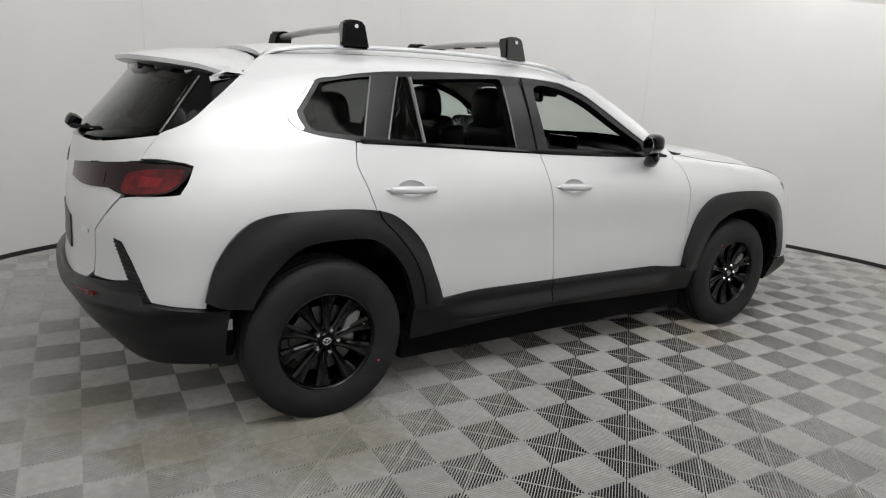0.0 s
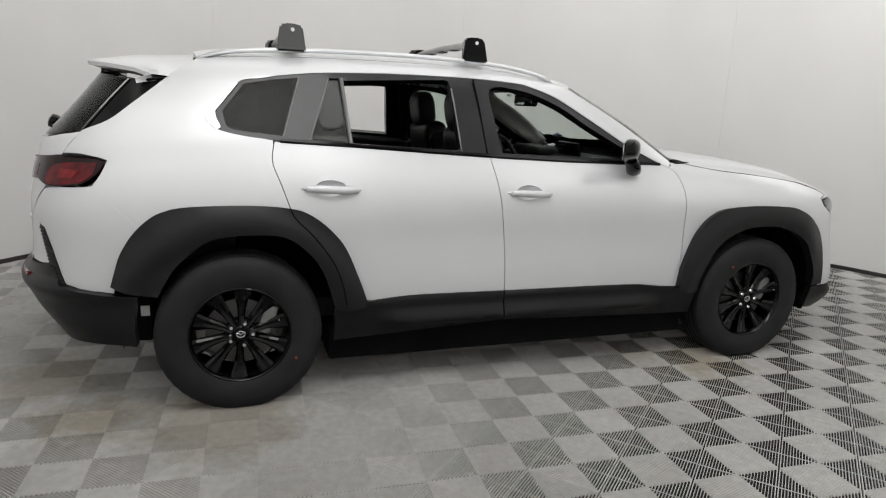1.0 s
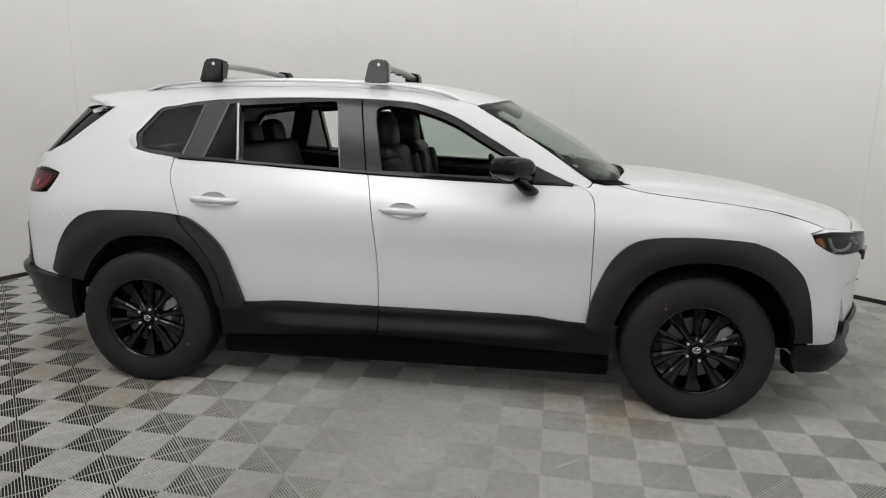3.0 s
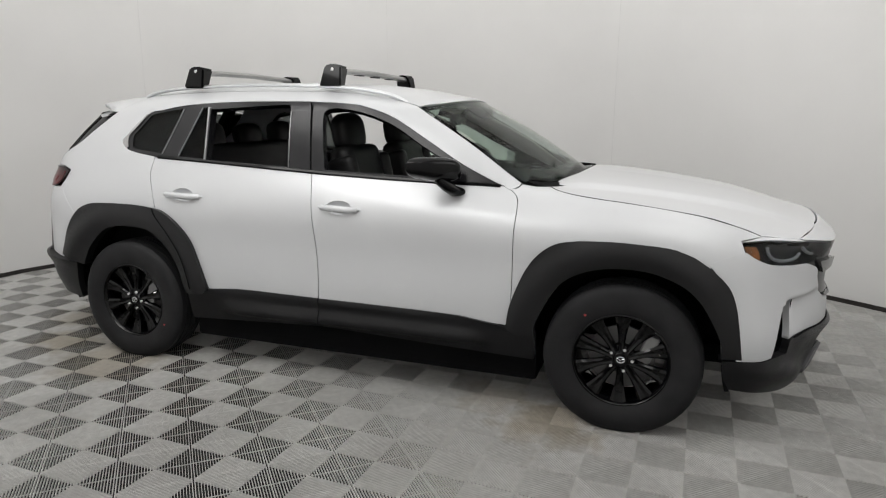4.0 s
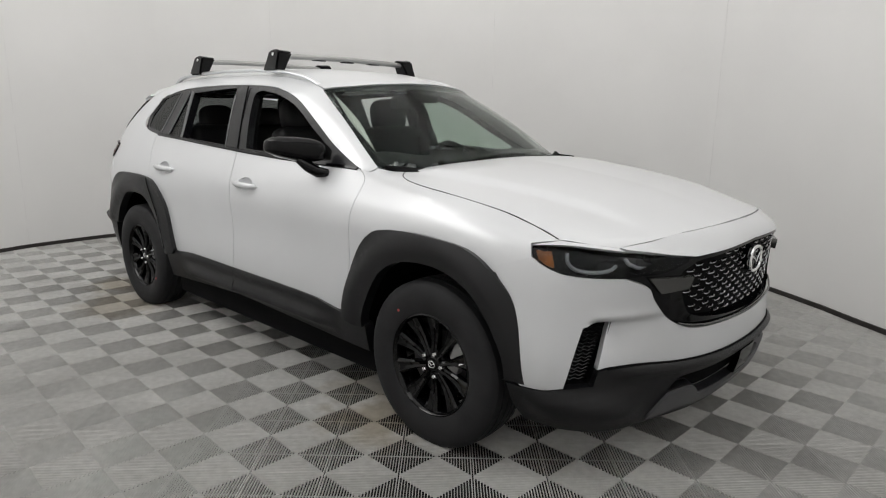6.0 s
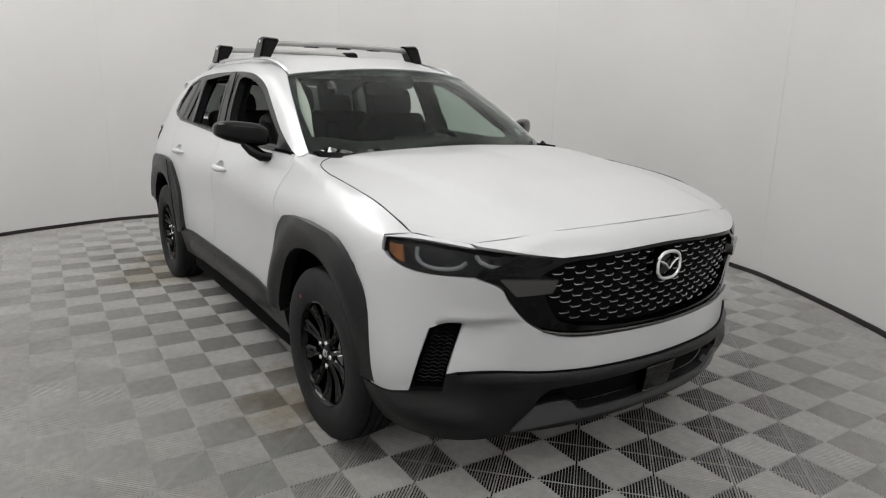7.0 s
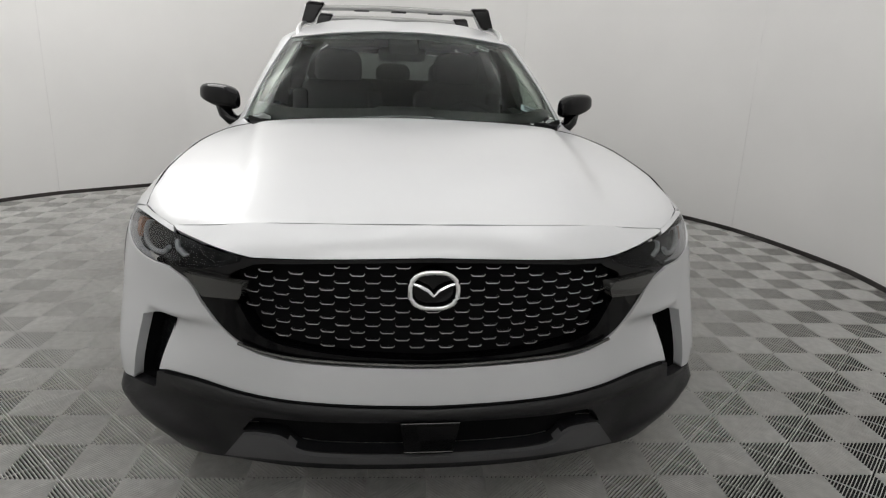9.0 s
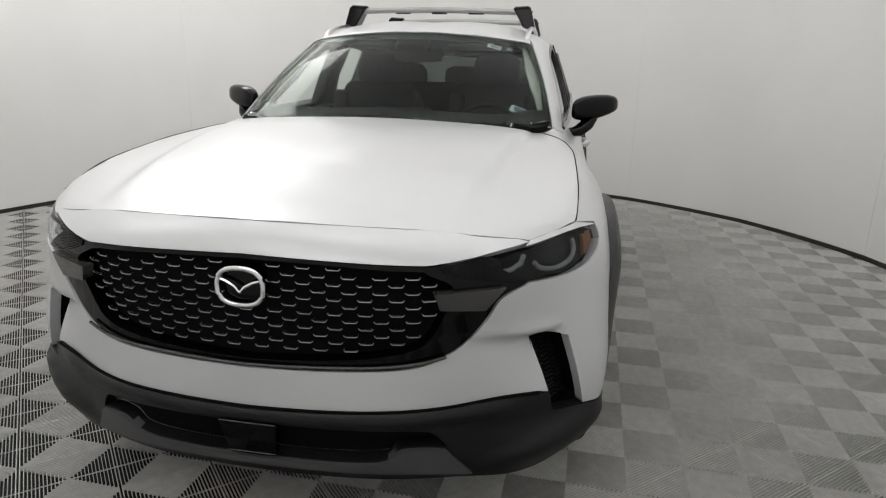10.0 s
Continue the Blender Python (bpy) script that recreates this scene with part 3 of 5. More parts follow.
# --- nose
BUMPER_TOP = [(1.735, .920, .831), (1.810, .910, .859), (1.878, .878, .886)]
LAMP_LOW = [(1.878, .878, .882), (1.915, .866, .856), (1.98, .84, .830), (2.05, .785, .819), (2.135, .695, .819)]
FRAME_LOW = [(2.135, .693, .819), (2.196, .634, .788), (2.210, .605, .738), (2.240, .556, .672), (2.272, .495, .632), (2.295, .424, .612), (2.325, .30, .605), (2.352, 0, .600)]
WHITE_LOW = [(2.355, 0, .494), (2.331, .301, .499), (2.279, .515, .499), (2.20, .646, .503), (2.112, .735, .497)]
bumper_cover = outline(NOSE, whole([WHITE_LOW, seg((2.112, .735, .497), (2.088, .760, .490)), seg((2.088, .760, .490), (2.120, .724, .652)), seg((2.120, .724, .656), (2.098, .785, .660), (2.073, .828, .646)), seg((2.073, .828, .646), (2.052, .850, .55), (2.026, .871, .428)),
                                    seg((2.026, .871, .428), (1.955, .910, .421), (1.885, .938, .417)), seg((1.885, .938, .417), (1.860, .938, .60), (1.785, .925, .765), (1.735, .920, .831)), BUMPER_TOP, LAMP_LOW, FRAME_LOW]))


def crease(p):
    """The fold over the corner slots: the panel between slot and grille lies behind it, deepest right under the fold."""
    w = abs(p.y)
    drop = (.668 + .10 * max(0, .72 - w)) - p.z
    deep = max(0, min(1, (w - .50) / .22)) ** 1.5 * max(0, min(1, (.80 - w) / .03)) * max(0, min(1, (p.x - 1.92) / .08))
    under = max(0, min(1, (drop + .004) / .016)) * math.exp(-(max(0, drop) / .125) ** 2)
    over = math.exp(-((drop + .012) / .022) ** 2)
    return 0.0012 - deep * (0.038 * under - 0.004 * over)


bumper = part("front_bumper", sheet(NOSE, bumper_cover, depth=0.03, bulge=crease, step=0.013), PAINT, car, "white front bumper cover")
nose_strip = outline(NOSE, whole([seg((2.346, 0, .900), (2.337, .25, .895), (2.303, .462, .887)), seg((2.303, .462, .886), (2.255, .555, .897), (2.20, .622, .908), (2.125, .700, .919)), seg((2.125, .700, .923), (2.172, .575, .937), (2.196, .515, .948), (2.209, .46, .954)), seg((2.209, .46, .954), (2.257, .241, .963), (2.275, 0, .967))]))
part("nose_panel", sheet(NOSE, nose_strip, off=0.002), PAINT, car)
frame_all = outline(NOSE, whole([seg((2.346, 0, .898), (2.337, .25, .893), (2.303, .462, .884)), seg((2.303, .462, .883), (2.255, .548, .891), (2.23, .59, .896)), seg((2.23, .59, .896), (2.14, .69, .822)), [(p[0], p[1] - .003, p[2] + .003) for p in FRAME_LOW]]))
grille_hole = outline(NOSE, whole([seg((2.346, 0, .889), (2.335, .25, .884), (2.30, .455, .872)), seg((2.30, .455, .868), (2.27, .512, .838), (2.248, .512, .805), (2.262, .488, .732), (2.277, .455, .675), (2.30, .395, .650)), seg((2.30, .395, .650), (2.333, .241, .633), (2.352, 0, .622))]))
grille_frame = part("grille_frame", sheet(NOSE, frame_all, [grille_hole], off=-0.004, depth=0.06, step=0.025), GLOSS, car, "gloss black grille surround")
backing = part("grille", sheet(NOSE, grille_hole, off=-0.05, depth=0), DARK, car, "black grille with rows of bright dashes")
chin = crom([(2.352, 0, .6115), (2.325, .30, .6175), (2.291, .434, .6265), (2.262, .508, .642)], 5, (True, False))
both("grille_lip", tube([Vector((p[0] + .006, -p[1], p[2])) for p in chin], 0.0045, 6), WINGGREY, grille_frame, "bright strip under the grille")
both("grille_wing", sheet(NOSE, outline(NOSE, [seg((2.190, .635, .822), (2.270, .468, .818)), seg((2.270, .468, .818), (2.262, .482, .775)), seg((2.262, .482, .775), (2.215, .588, .765)), seg((2.215, .588, .765), (2.190, .635, .822))]), off=0.012, depth=0.03), WINGGREY, grille_frame, "grey metallic wing beside the grille")


def dash_mesh():
    """One bright dash of the grille: a bar with upturned ends."""
    bm = bmesh.new()
    path = [(-.0190, .0055), (-.0135, 0), (.0135, 0), (.0190, .0055)]
    rows = []
    for y, z in path:
        rows.append([bm.verts.new((dx, y, z + dz)) for dx, dz in ((0, -.0026), (.003, -.001), (.003, .0012), (0, .0026), (-.008, .0016), (-.008, -.0016))])
    for a, b in zip(rows, rows[1:]):
        for k in range(6):
            bm.faces.new((a[k], b[k], b[(k + 1) % 6], a[(k + 1) % 6]))
    bm.faces.new(rows[0])
    bm.faces.new(list(reversed(rows[-1])))
    bmesh.ops.recalc_face_normals(bm, faces=bm.faces)
    mesh = bpy.data.meshes.new("grille_bar")
    bm.to_mesh(mesh)
    bm.free()
    mesh.materials.append(BAR)
    return mesh


BAR = plain("bright_grille_bar", (0.58, 0.58, 0.60), 0.16, 0.95, vary=0.05)
bar = dash_mesh()
for col in range(-13, 14):
    for row in range(7):
        y = col * 0.0385
        z = 0.868 - row * 0.0395 - (0.01975 if col % 2 else 0)
        flat = NOSE.flat((2.34 - 0.33 * y * y, abs(y), z))
        if not inside([flat[0]], [flat[1]], grille_hole)[0] or gap_to(np.array([flat[0]]), np.array([flat[1]]), grille_hole)[0] < 0.014:
            continue
        if math.hypot(y / 0.075, (z - .818) / 0.062) < 1:
            continue
        hit, nor, *_ = FORM.ray_cast(Vector((3.5, -y, z)), Vector((-1, 0, 0)))
        if nor.x < 0:
            nor = -nor
        ob = new("grille_bar", bar)
        ob.matrix_world = pose(hit.x - 0.022, -y, z, 0, 0, math.degrees(math.atan2(nor.y, nor.x)))
        ob.parent = backing
# --- badge
BADGE = plain("badge_chrome", (0.78, 0.79, 0.80), 0.07, 1.0, vary=0.03)
soft_square = lambda c: math.copysign(abs(c) ** 0.78, c)
badge = tube([(2.353, 0.061 * soft_square(math.cos(a)), .817 + 0.048 * soft_square(math.sin(a))) for a in np.linspace(0, 2 * math.pi, 40, endpoint=False)], 0.0074, 8, True)
badge = part("badge", badge, BADGE, car, "bright oval ring badge")
both("badge_wing", tube([(2.350, -.058, .836), (2.352, -.035, .829), (2.354, -.014, .818), (2.356, 0, .803)], [0.004, 0.006, 0.006, 0.004], 6, squash=0.8), BADGE, badge)
part("badge_plate", lathe([(0.0, 2.338), (0.052, 2.338), (0.052, 2.30), (0.0, 2.30)], 24, "x", True), GLOSS, badge).matrix_world = pose(0, 0, .818)
# --- headlights
LAMP_TOP = [(2.285, .490, .884), (2.245, .564, .896), (2.125, .700, .916), (2.04, .767, .926), (1.955, .822, .931), (1.864, .868, .925)]
lamp_out = outline(NOSE, [LAMP_TOP, seg((1.864, .868, .925), (1.880, .878, .882)), LAMP_LOW, seg((2.135, .695, .819), (2.235, .575, .838), (2.28, .495, .868)), seg((2.28, .495, .868), (2.285, .490, .884))])
headlights = both("headlight", sheet(NOSE, lamp_out, off=-0.035, depth=0.02), LAMPGREY, car, "dark headlight with light rings and an amber corner")
for side, lamp in zip((1, -1), headlights):
    def lay(name, segs, material, off, depth, label, tube_r=None):
        bm = sheet(NOSE, outline(NOSE, segs), off=off, depth=depth, step=0.015, back=name == "lens")
        if side < 0:
            for v in bm.verts:
                v.co.y = -v.co.y
            bmesh.ops.reverse_faces(bm, faces=bm.faces)
        return part(name, bm, material, lamp, label)
    lens = lay("lens", [[(p[0], p[1], p[2] - .002) for p in LAMP_TOP], seg((1.866, .868, .921), (1.882, .878, .885)), [(p[0], p[1], p[2] + .003) for p in LAMP_LOW], seg((2.135, .695, .822), (2.235, .575, .841), (2.28, .495, .870)), seg((2.28, .495, .870), (2.285, .490, .881))], LENS, -0.002, 0.004, "clear lens")
    lens.visible_shadow = False
    lay("reflector", [seg((1.876, .867, .912), (1.926, .841, .914)), seg((1.926, .841, .914), (1.948, .850, .852)), seg((1.948, .850, .852), (1.925, .860, .860), (1.893, .873, .882)), seg((1.893, .873, .882), (1.876, .867, .912))], AMBER, -0.022, 0.01, "amber side reflector")
    ring = crom([(1.975, .815, .910), (1.985, .825, .875), (2.01, .812, .848), (2.05, .778, .838), (2.095, .738, .844), (2.115, .716, .866)], 6)
    ring2 = crom([(2.140, .692, .900), (2.148, .684, .876), (2.166, .662, .858), (2.195, .625, .854), (2.215, .60, .862)], 5)
    for path in (ring, ring2):
        pts = []
        for p in path:
            o, d = NOSE.ray(*NOSE.flat(p))
            loc, nor, *_ = FORM.ray_cast(o, d)
            q = loc - nor * (0.026 if nor.dot(d) < 0 else -0.026)
            pts.append((q.x, q.y * side, q.z))
        part("light_ring", tube(pts, 0.0068, 8, squash=1.0), DRL, lamp, "pale curved light guide")
# --- lower front bumper
SKIRT_LOW = [(2.301, 0, .268), (2.29, .25, .266), (2.241, .472, .262), (2.188, .593, .252), (2.102, .713, .235), (2.0, .80, .243), (1.87, .87, .262)]
lower_all = outline(NOSE, whole([list(SKIRT_LOW), seg((1.87, .87, .262), (1.845, .915, .33), (1.828, .935, .412)), seg((1.828, .935, .412), (1.955, .910, .417), (2.026, .871, .424)), seg((2.026, .871, .424), (2.05, .83, .428), (2.075, .768, .430)), seg((2.075, .768, .430), (2.088, .760, .486)), seg((2.088, .760, .486), (2.112, .735, .491)), [(p[0], p[1], p[2] - .006) for p in reversed(WHITE_LOW)]]))
opening = outline(NOSE, whole([seg((2.352, 0, .447), (2.33, .28, .444), (2.297, .44, .434), (2.283, .487, .418), (2.262, .520, .372)), seg((2.262, .520, .372), (2.28, .46, .386), (2.30, .397, .383), (2.298, .365, .347), (2.31, .30, .337)), seg((2.31, .30, .337), (2.324, 0, .335))]))
slot = outline(NOSE, [seg((2.120, .715, .664), (2.070, .832, .656)), seg((2.070, .832, .656), (2.050, .856, .55), (2.022, .878, .418)), seg((2.022, .878, .418), (2.075, .760, .424)), seg((2.075, .760, .424), (2.09, .752, .49)), seg((2.09, .752, .49), (2.120, .715, .664))])


def lip(p):
    """A rounded upper edge in the middle and a sharp ledge that climbs to the corners."""
    w = abs(p.y)
    h = p.z - (.392 - .31 * max(0, .866 - w))
    return 0.020 * math.exp(-((p.z - .472) / .018) ** 2) * max(0, min(1, (.74 - w) / .1)) + 0.017 * math.exp(-(h / (.012 if h > 0 else .06)) ** 2) * max(0, min(1, (w - .56) / .12)) * max(0, min(1, (p.x - 1.86) / .12)) \
        + 0.022 * max(0, math.sin(math.pi * max(0, min(1, (p.z - .235) / .18)))) * max(0, min(1, (w - .58) / .14)) * max(0, min(1, (p.x - 1.90) / .10))



lower_bumper = part("lower_bumper", sheet(NOSE, lower_all, [opening], off=0.004, depth=0.034, step=0.022, bulge=lip), CLADDING, car, "grained black lower bumper")
part("opening_back", sheet(NOSE, opening, off=-0.032, depth=0), DARK, lower_bumper)
both("intake_mesh", sheet(NOSE, slot, off=-0.080, depth=-0.050), DARK, lower_bumper)
part("plate_holder", sheet(NOSE, outline(NOSE, whole([seg((2.352, 0, .450), (2.35, .080, .449)), seg((2.35, .080, .449), (2.33, .066, .343)), seg((2.33, .066, .343), (2.325, 0, .341))])), off=0.014, depth=0.03), GLOSS, lower_bumper, "black number plate holder without a plate")
for zz, half in ((.447, .078), (.345, .066)):
    edge_pts = []
    for k in range(7):
        yy = -half + 2 * half * k / 6
        loc, nor, *_ = FORM.ray_cast(Vector((3.5, yy, zz)), Vector((-1, 0, 0)))
        edge_pts.append(loc + Vector((.0155, 0, 0)))
    part("holder_edge", tube(edge_pts, 0.0018, 5), WINGGREY, lower_bumper, "bright edge of the plate holder")
part("skid_plate", sheet(NOSE, outline(NOSE, whole([seg((2.324, 0, .331), (2.31, .30, .331), (2.297, .36, .343)), seg((2.297, .36, .343), (2.30, .40, .380), (2.285, .47, .378), (2.265, .515, .366)), seg((2.265, .515, .366), (2.215, .585, .272)), seg((2.215, .58, .272), (2.245, .45, .292), (2.30, .30, .302), (2.315, 0, .304))])), off=0.010, depth=0.03, bulge=lambda p: 0.006), SKID, lower_bumper, "grey painted skid trim")
for side in (1, -1):
    for k in range(15):
        z = .438 + k * .0140
        u = (z - .43) / .22
        ends = []
        for q in ((2.028 + .052 * u, .866 - .050 * u, z), (2.078 + .036 * u, .772 - .034 * u, z)):
            o, d = NOSE.ray(*NOSE.flat(q))
            loc, nor, *_ = FORM.ray_cast(o, d)
            nor = nor if nor.x > 0 else -nor
            loc = loc - nor * 0.055
            ends.append(Vector((loc.x, loc.y * side, loc.z)))
        mid = (ends[0] + ends[1]) / 2
        zig = [ends[0].lerp(ends[1], t / 6) + Vector((0, 0, .004 if t % 2 else -.004)) for t in range(7)]
        part("intake_bar", tube(zig, 0.0021, 4), LAMPGREY, lower_bumper)

seam = []
for p in crom(WHITE_LOW, 5, (True, False)):
    loc, nor, *_ = FORM.ray_cast(*NOSE.ray(*NOSE.flat((p[0], p[1], p[2] - .0035))))
    seam.append(loc + (nor if nor.x > 0 else -nor) * .004)
both("bumper_seam", tube(seam, 0.0042, 5), DARK, lower_bumper, "dark joint under the white cover")

# --- tail
tailgate = outline(TAIL, whole([seg((-2.245, 0, 1.160), (-2.22, .36, 1.162), (-2.147, .559, 1.172), (-2.006, .710, 1.204)), seg((-2.006, .710, 1.204), (-2.076, .722, 1.115), (-2.12, .718, 1.05), (-2.15, .716, .98)), seg((-2.15, .716, .98), (-2.20, .655, .90), (-2.235, .600, .84)), seg((-2.235, .600, .84), (-2.25, .586, .67)), seg((-2.25, .586, .67), (-2.275, .48, .62), (-2.315, .238, .606), (-2.325, 0, .60))]))
gate = part("tailgate", sheet(TAIL, tailgate, off=0.0015), PAINT, car, "white tailgate")
both("rear_bumper", sheet(TAIL, outline(TAIL, [seg((-1.962, .833, .996), (-2.007, .819, .990), (-2.10, .76, .985), (-2.148, .722, .975)), seg((-2.148, .722, .975), (-2.20, .662, .898), (-2.237, .606, .838)), seg((-2.237, .606, .838), (-2.252, .592, .655)), seg((-2.252, .592, .655), (-2.196, .705, .660), (-2.136, .783, .674)), seg((-2.136, .783, .674), (-2.11, .805, .63), (-2.094, .824, .595)),
                                               seg((-2.094, .824, .595), (-2.0, .865, .575), (-1.90, .890, .560)), seg((-1.90, .890, .560), (-1.868, .895, .70), (-1.795, .893, .83)), seg((-1.795, .893, .83), (-1.812, .892, .856)), seg((-1.812, .890, .856), (-1.884, .868, .928), (-1.950, .833, 1.002)), seg((-1.950, .833, 1.002), (-1.962, .833, .996))]), off=0.0012, depth=0.006), PAINT, car, "white rear bumper corner")
REAR_TOP = [(-2.33, 0, .595), (-2.318, .238, .600), (-2.265, .56, .638), (-2.196, .705, .654), (-2.140, .778, .667), (-2.10, .815, .59)]
lower_rear = outline(TAIL, whole([REAR_TOP, seg((-2.10, .815, .59), (-2.0, .865, .572), (-1.90, .890, .556), (-1.86, .893, .551), (-1.806, .895, .546)), seg((-1.806, .895, .546), (-1.818, .88, .42), (-1.826, .872, .315)), seg((-1.826, .872, .315), (-1.9, .855, .325), (-2.05, .80, .335), (-2.15, .62, .345), (-2.20, .35, .362), (-2.22, 0, .365))]))
rear_low = part("lower_rear_bumper", sheet(TAIL, lower_rear, off=0.006, depth=0.04, bulge=lambda p: (0.034 * math.exp(-((p.z - .575) / (.016 if p.z > .575 else .05)) ** 2)) * max(0, min(1, (-1.80 - p.x) / .12)), step=0.022), CLADDING, car, "grained black lower rear bumper")
slot_edge = [(-2.184, .712, .826), (-2.170, .738, .76), (-2.152, .763, .69), (-2.133, .787, .62), (-2.122, .800, .586)]
slot_side = [(-2.160, .748, .816), (-2.138, .778, .75), (-2.115, .803, .68), (-2.092, .825, .61), (-2.078, .836, .583)]
rear_slots = both("rear_slot", sheet(TAIL, outline(TAIL, [seg(slot_edge[0], slot_side[0]), slot_side, seg(slot_side[-1], slot_edge[-1]), slot_edge[::-1]]), off=0.003, depth=0.02), CLADDING, car, "black ribbed rear corner slot")
ribs = []
for a, b in list(zip(even(slot_edge, 18), even(slot_side, 18)))[1:-1]:
    ends = []
    for q in (a, b):
        loc, nor, *_ = FORM.ray_cast(*TAIL.ray(*TAIL.flat(tuple(q))))
        ends.append(loc + (nor if nor.x < 0 else -nor) * .004)
    ribs.append(tube(ends, 0.0040, 6))
for rib in ribs:
    both("rib", rib, CLADDING, rear_slots[0], "", rear_slots[1])
both("reflector", sheet(TAIL, outline(TAIL, [seg((-2.29, .42, .585), (-2.23, .64, .60)), seg((-2.23, .64, .60), (-2.24, .63, .565)), seg((-2.24, .63, .565), (-2.30, .42, .555)), seg((-2.30, .42, .555), (-2.29, .42, .585))]), off=0.03, depth=0.02), REDLENS, rear_low, "long red reflector")
lamp_r = outline(TAIL, [seg((-2.258, .26, 1.062), (-2.218, .50, 1.085), (-2.074, .725, 1.108), (-1.95, .785, 1.108), (-1.904, .80, 1.097)), seg((-1.904, .80, 1.097), (-1.946, .819, 1.038), (-2.007, .819, 1.000), (-2.09, .77, .988)), seg((-2.09, .77, .988), (-2.148, .722, .990), (-2.18, .665, 1.006)), seg((-2.18, .665, 1.006), (-2.245, .46, .995), (-2.275, .26, 1.005)), seg((-2.275, .26, 1.005), (-2.258, .26, 1.062))])
tails = both("taillight", sheet(TAIL, lamp_r, off=0.008, depth=0.04), REDDARK, car, "smoked red tail light")
tl_red = sheet(TAIL, outline(TAIL, [seg((-2.11, .715, 1.066), (-2.04, .760, 1.082), (-1.935, .795, 1.083)), seg((-1.935, .795, 1.083), (-1.962, .820, 1.035), (-2.012, .819, 1.003)), seg((-2.012, .819, 1.003), (-2.09, .768, .992), (-2.135, .726, .994)), seg((-2.135, .726, .994), (-2.138, .712, 1.02), (-2.11, .715, 1.066))]), off=0.010, depth=0.004, step=0.012)
both("lamp_core", sheet(TAIL, outline(TAIL, [seg((-2.07, .752, 1.056), (-2.00, .79, 1.052)), seg((-2.00, .79, 1.052), (-2.03, .80, 1.022)), seg((-2.03, .80, 1.022), (-2.09, .762, 1.018)), seg((-2.09, .762, 1.018), (-2.07, .752, 1.056))]), off=0.0125, depth=0.003, step=0.01), REDBRIGHT, tails[0], "glossy red lamp core", tails[1])
both("red_lens", sheet(TAIL, outline(TAIL, [seg((-2.262, .34, 1.050), (-2.17, .62, 1.064)), seg((-2.17, .62, 1.064), (-2.185, .63, 1.016)), seg((-2.185, .63, 1.016), (-2.272, .34, 1.014)), seg((-2.272, .34, 1.014), (-2.262, .34, 1.050))]), off=0.0095, depth=0.003, step=0.015), REDDIM, tails[0], "dim red lens", tails[1])
both("lamp_lip", tube([Vector((p[0] - .006, -p[1] - .006, p[2])) for p in crom([(-2.218, .50, 1.087), (-2.074, .728, 1.110), (-1.95, .790, 1.110), (-1.906, .803, 1.099)], 6)], 0.004, 6), GLOSS, tails[0], "", tails[1])
both("red_lens", tl_red, REDLENS, tails[0], "bright red lens", tails[1])
rear_glass = part("rear_glass", sheet(TAIL, outline(TAIL, whole([seg((-2.242, 0, 1.176), (-2.22, .36, 1.178), (-2.147, .559, 1.188), (-2.02, .70, 1.203)), seg((-2.02, .70, 1.203), (-1.90, .64, 1.33), (-1.815, .580, 1.43)), seg((-1.815, .580, 1.43), (-1.95, .40, 1.452), (-1.985, .2, 1.462), (-1.99, 0, 1.465))])), off=-0.002, depth=0.005, back=True), PRIVACY, car, "dark tinted rear window")
rear_glass.visible_shadow = False
both("rear_pillar", sheet(ROLL, outline(ROLL, [seg((-1.682, .628, 1.437), (-1.804, .686, 1.332), (-1.90, .713, 1.256), (-2.00, .703, 1.212)), seg((-2.00, .703, 1.212), (-1.915, .655, 1.325), (-1.83, .595, 1.432)), seg((-1.83, .595, 1.432), (-1.682, .628, 1.437))]), off=-0.003, depth=0.02), GLOSS, car, "gloss black rear pillar trim")
# grey tube stands in for the bright glint between rear glass and pillar
edge_pts = []
for p in crom([(-2.00, .703, 1.212), (-1.955, .680, 1.270), (-1.915, .655, 1.325), (-1.83, .595, 1.432)], 4):
    loc, nor, *_ = FORM.find_nearest(Vector((p[0], -p[1], p[2])))
    edge_pts.append(loc + (nor if nor.y < 0 else -nor) * .002)
both("glass_glint", tube(edge_pts, 0.0045, 6), WINGGREY, rear_glass, "grey line drawn as the glint beside the rear window")
# spoiler: a thin wing off the roof's end
spoil = bmesh.new()
rows = []
for w, tip, zt, zb in ((0, -2.055, 1.512, 1.472), (.2, -2.05, 1.511, 1.471), (.36, -2.01, 1.505, 1.466), (.47, -1.93, 1.497, 1.460), (.545, -1.82, 1.482, 1.450), (.60, -1.74, 1.458, 1.438), (.634, -1.80, 1.432, 1.424)):
    zf = 1.568 - 0.22 * w * w - (0.034 if w > .62 else 0.03 if w > .5 else 0)
    xf = -1.575 - (0.09 if w > .56 else 0.02 if w > .5 else 0)
    rows.append([(xf, w, zf), ((xf + tip) / 2, w, (zf + zt) / 2 + .012), (tip + .03, w, zt + .006), (tip, w, zt - .004), (tip + .004, w, zt - .022), (tip + .07, w, zb), (max(tip + .18, xf - .3) if w < .5 else tip + .05, w, zb - (.012 if w < .62 else .004))])
full = [[(x, -w, z) for x, w, z in r] for r in reversed(rows[1:])] + rows
grid = [[spoil.verts.new(p) for p in r] for r in full]
for a, b in zip(grid, grid[1:]):
    for k in range(len(a) - 1):
        spoil.faces.new((a[k], a[k + 1], b[k + 1], b[k]))
bmesh.ops.recalc_face_normals(spoil, faces=spoil.faces)
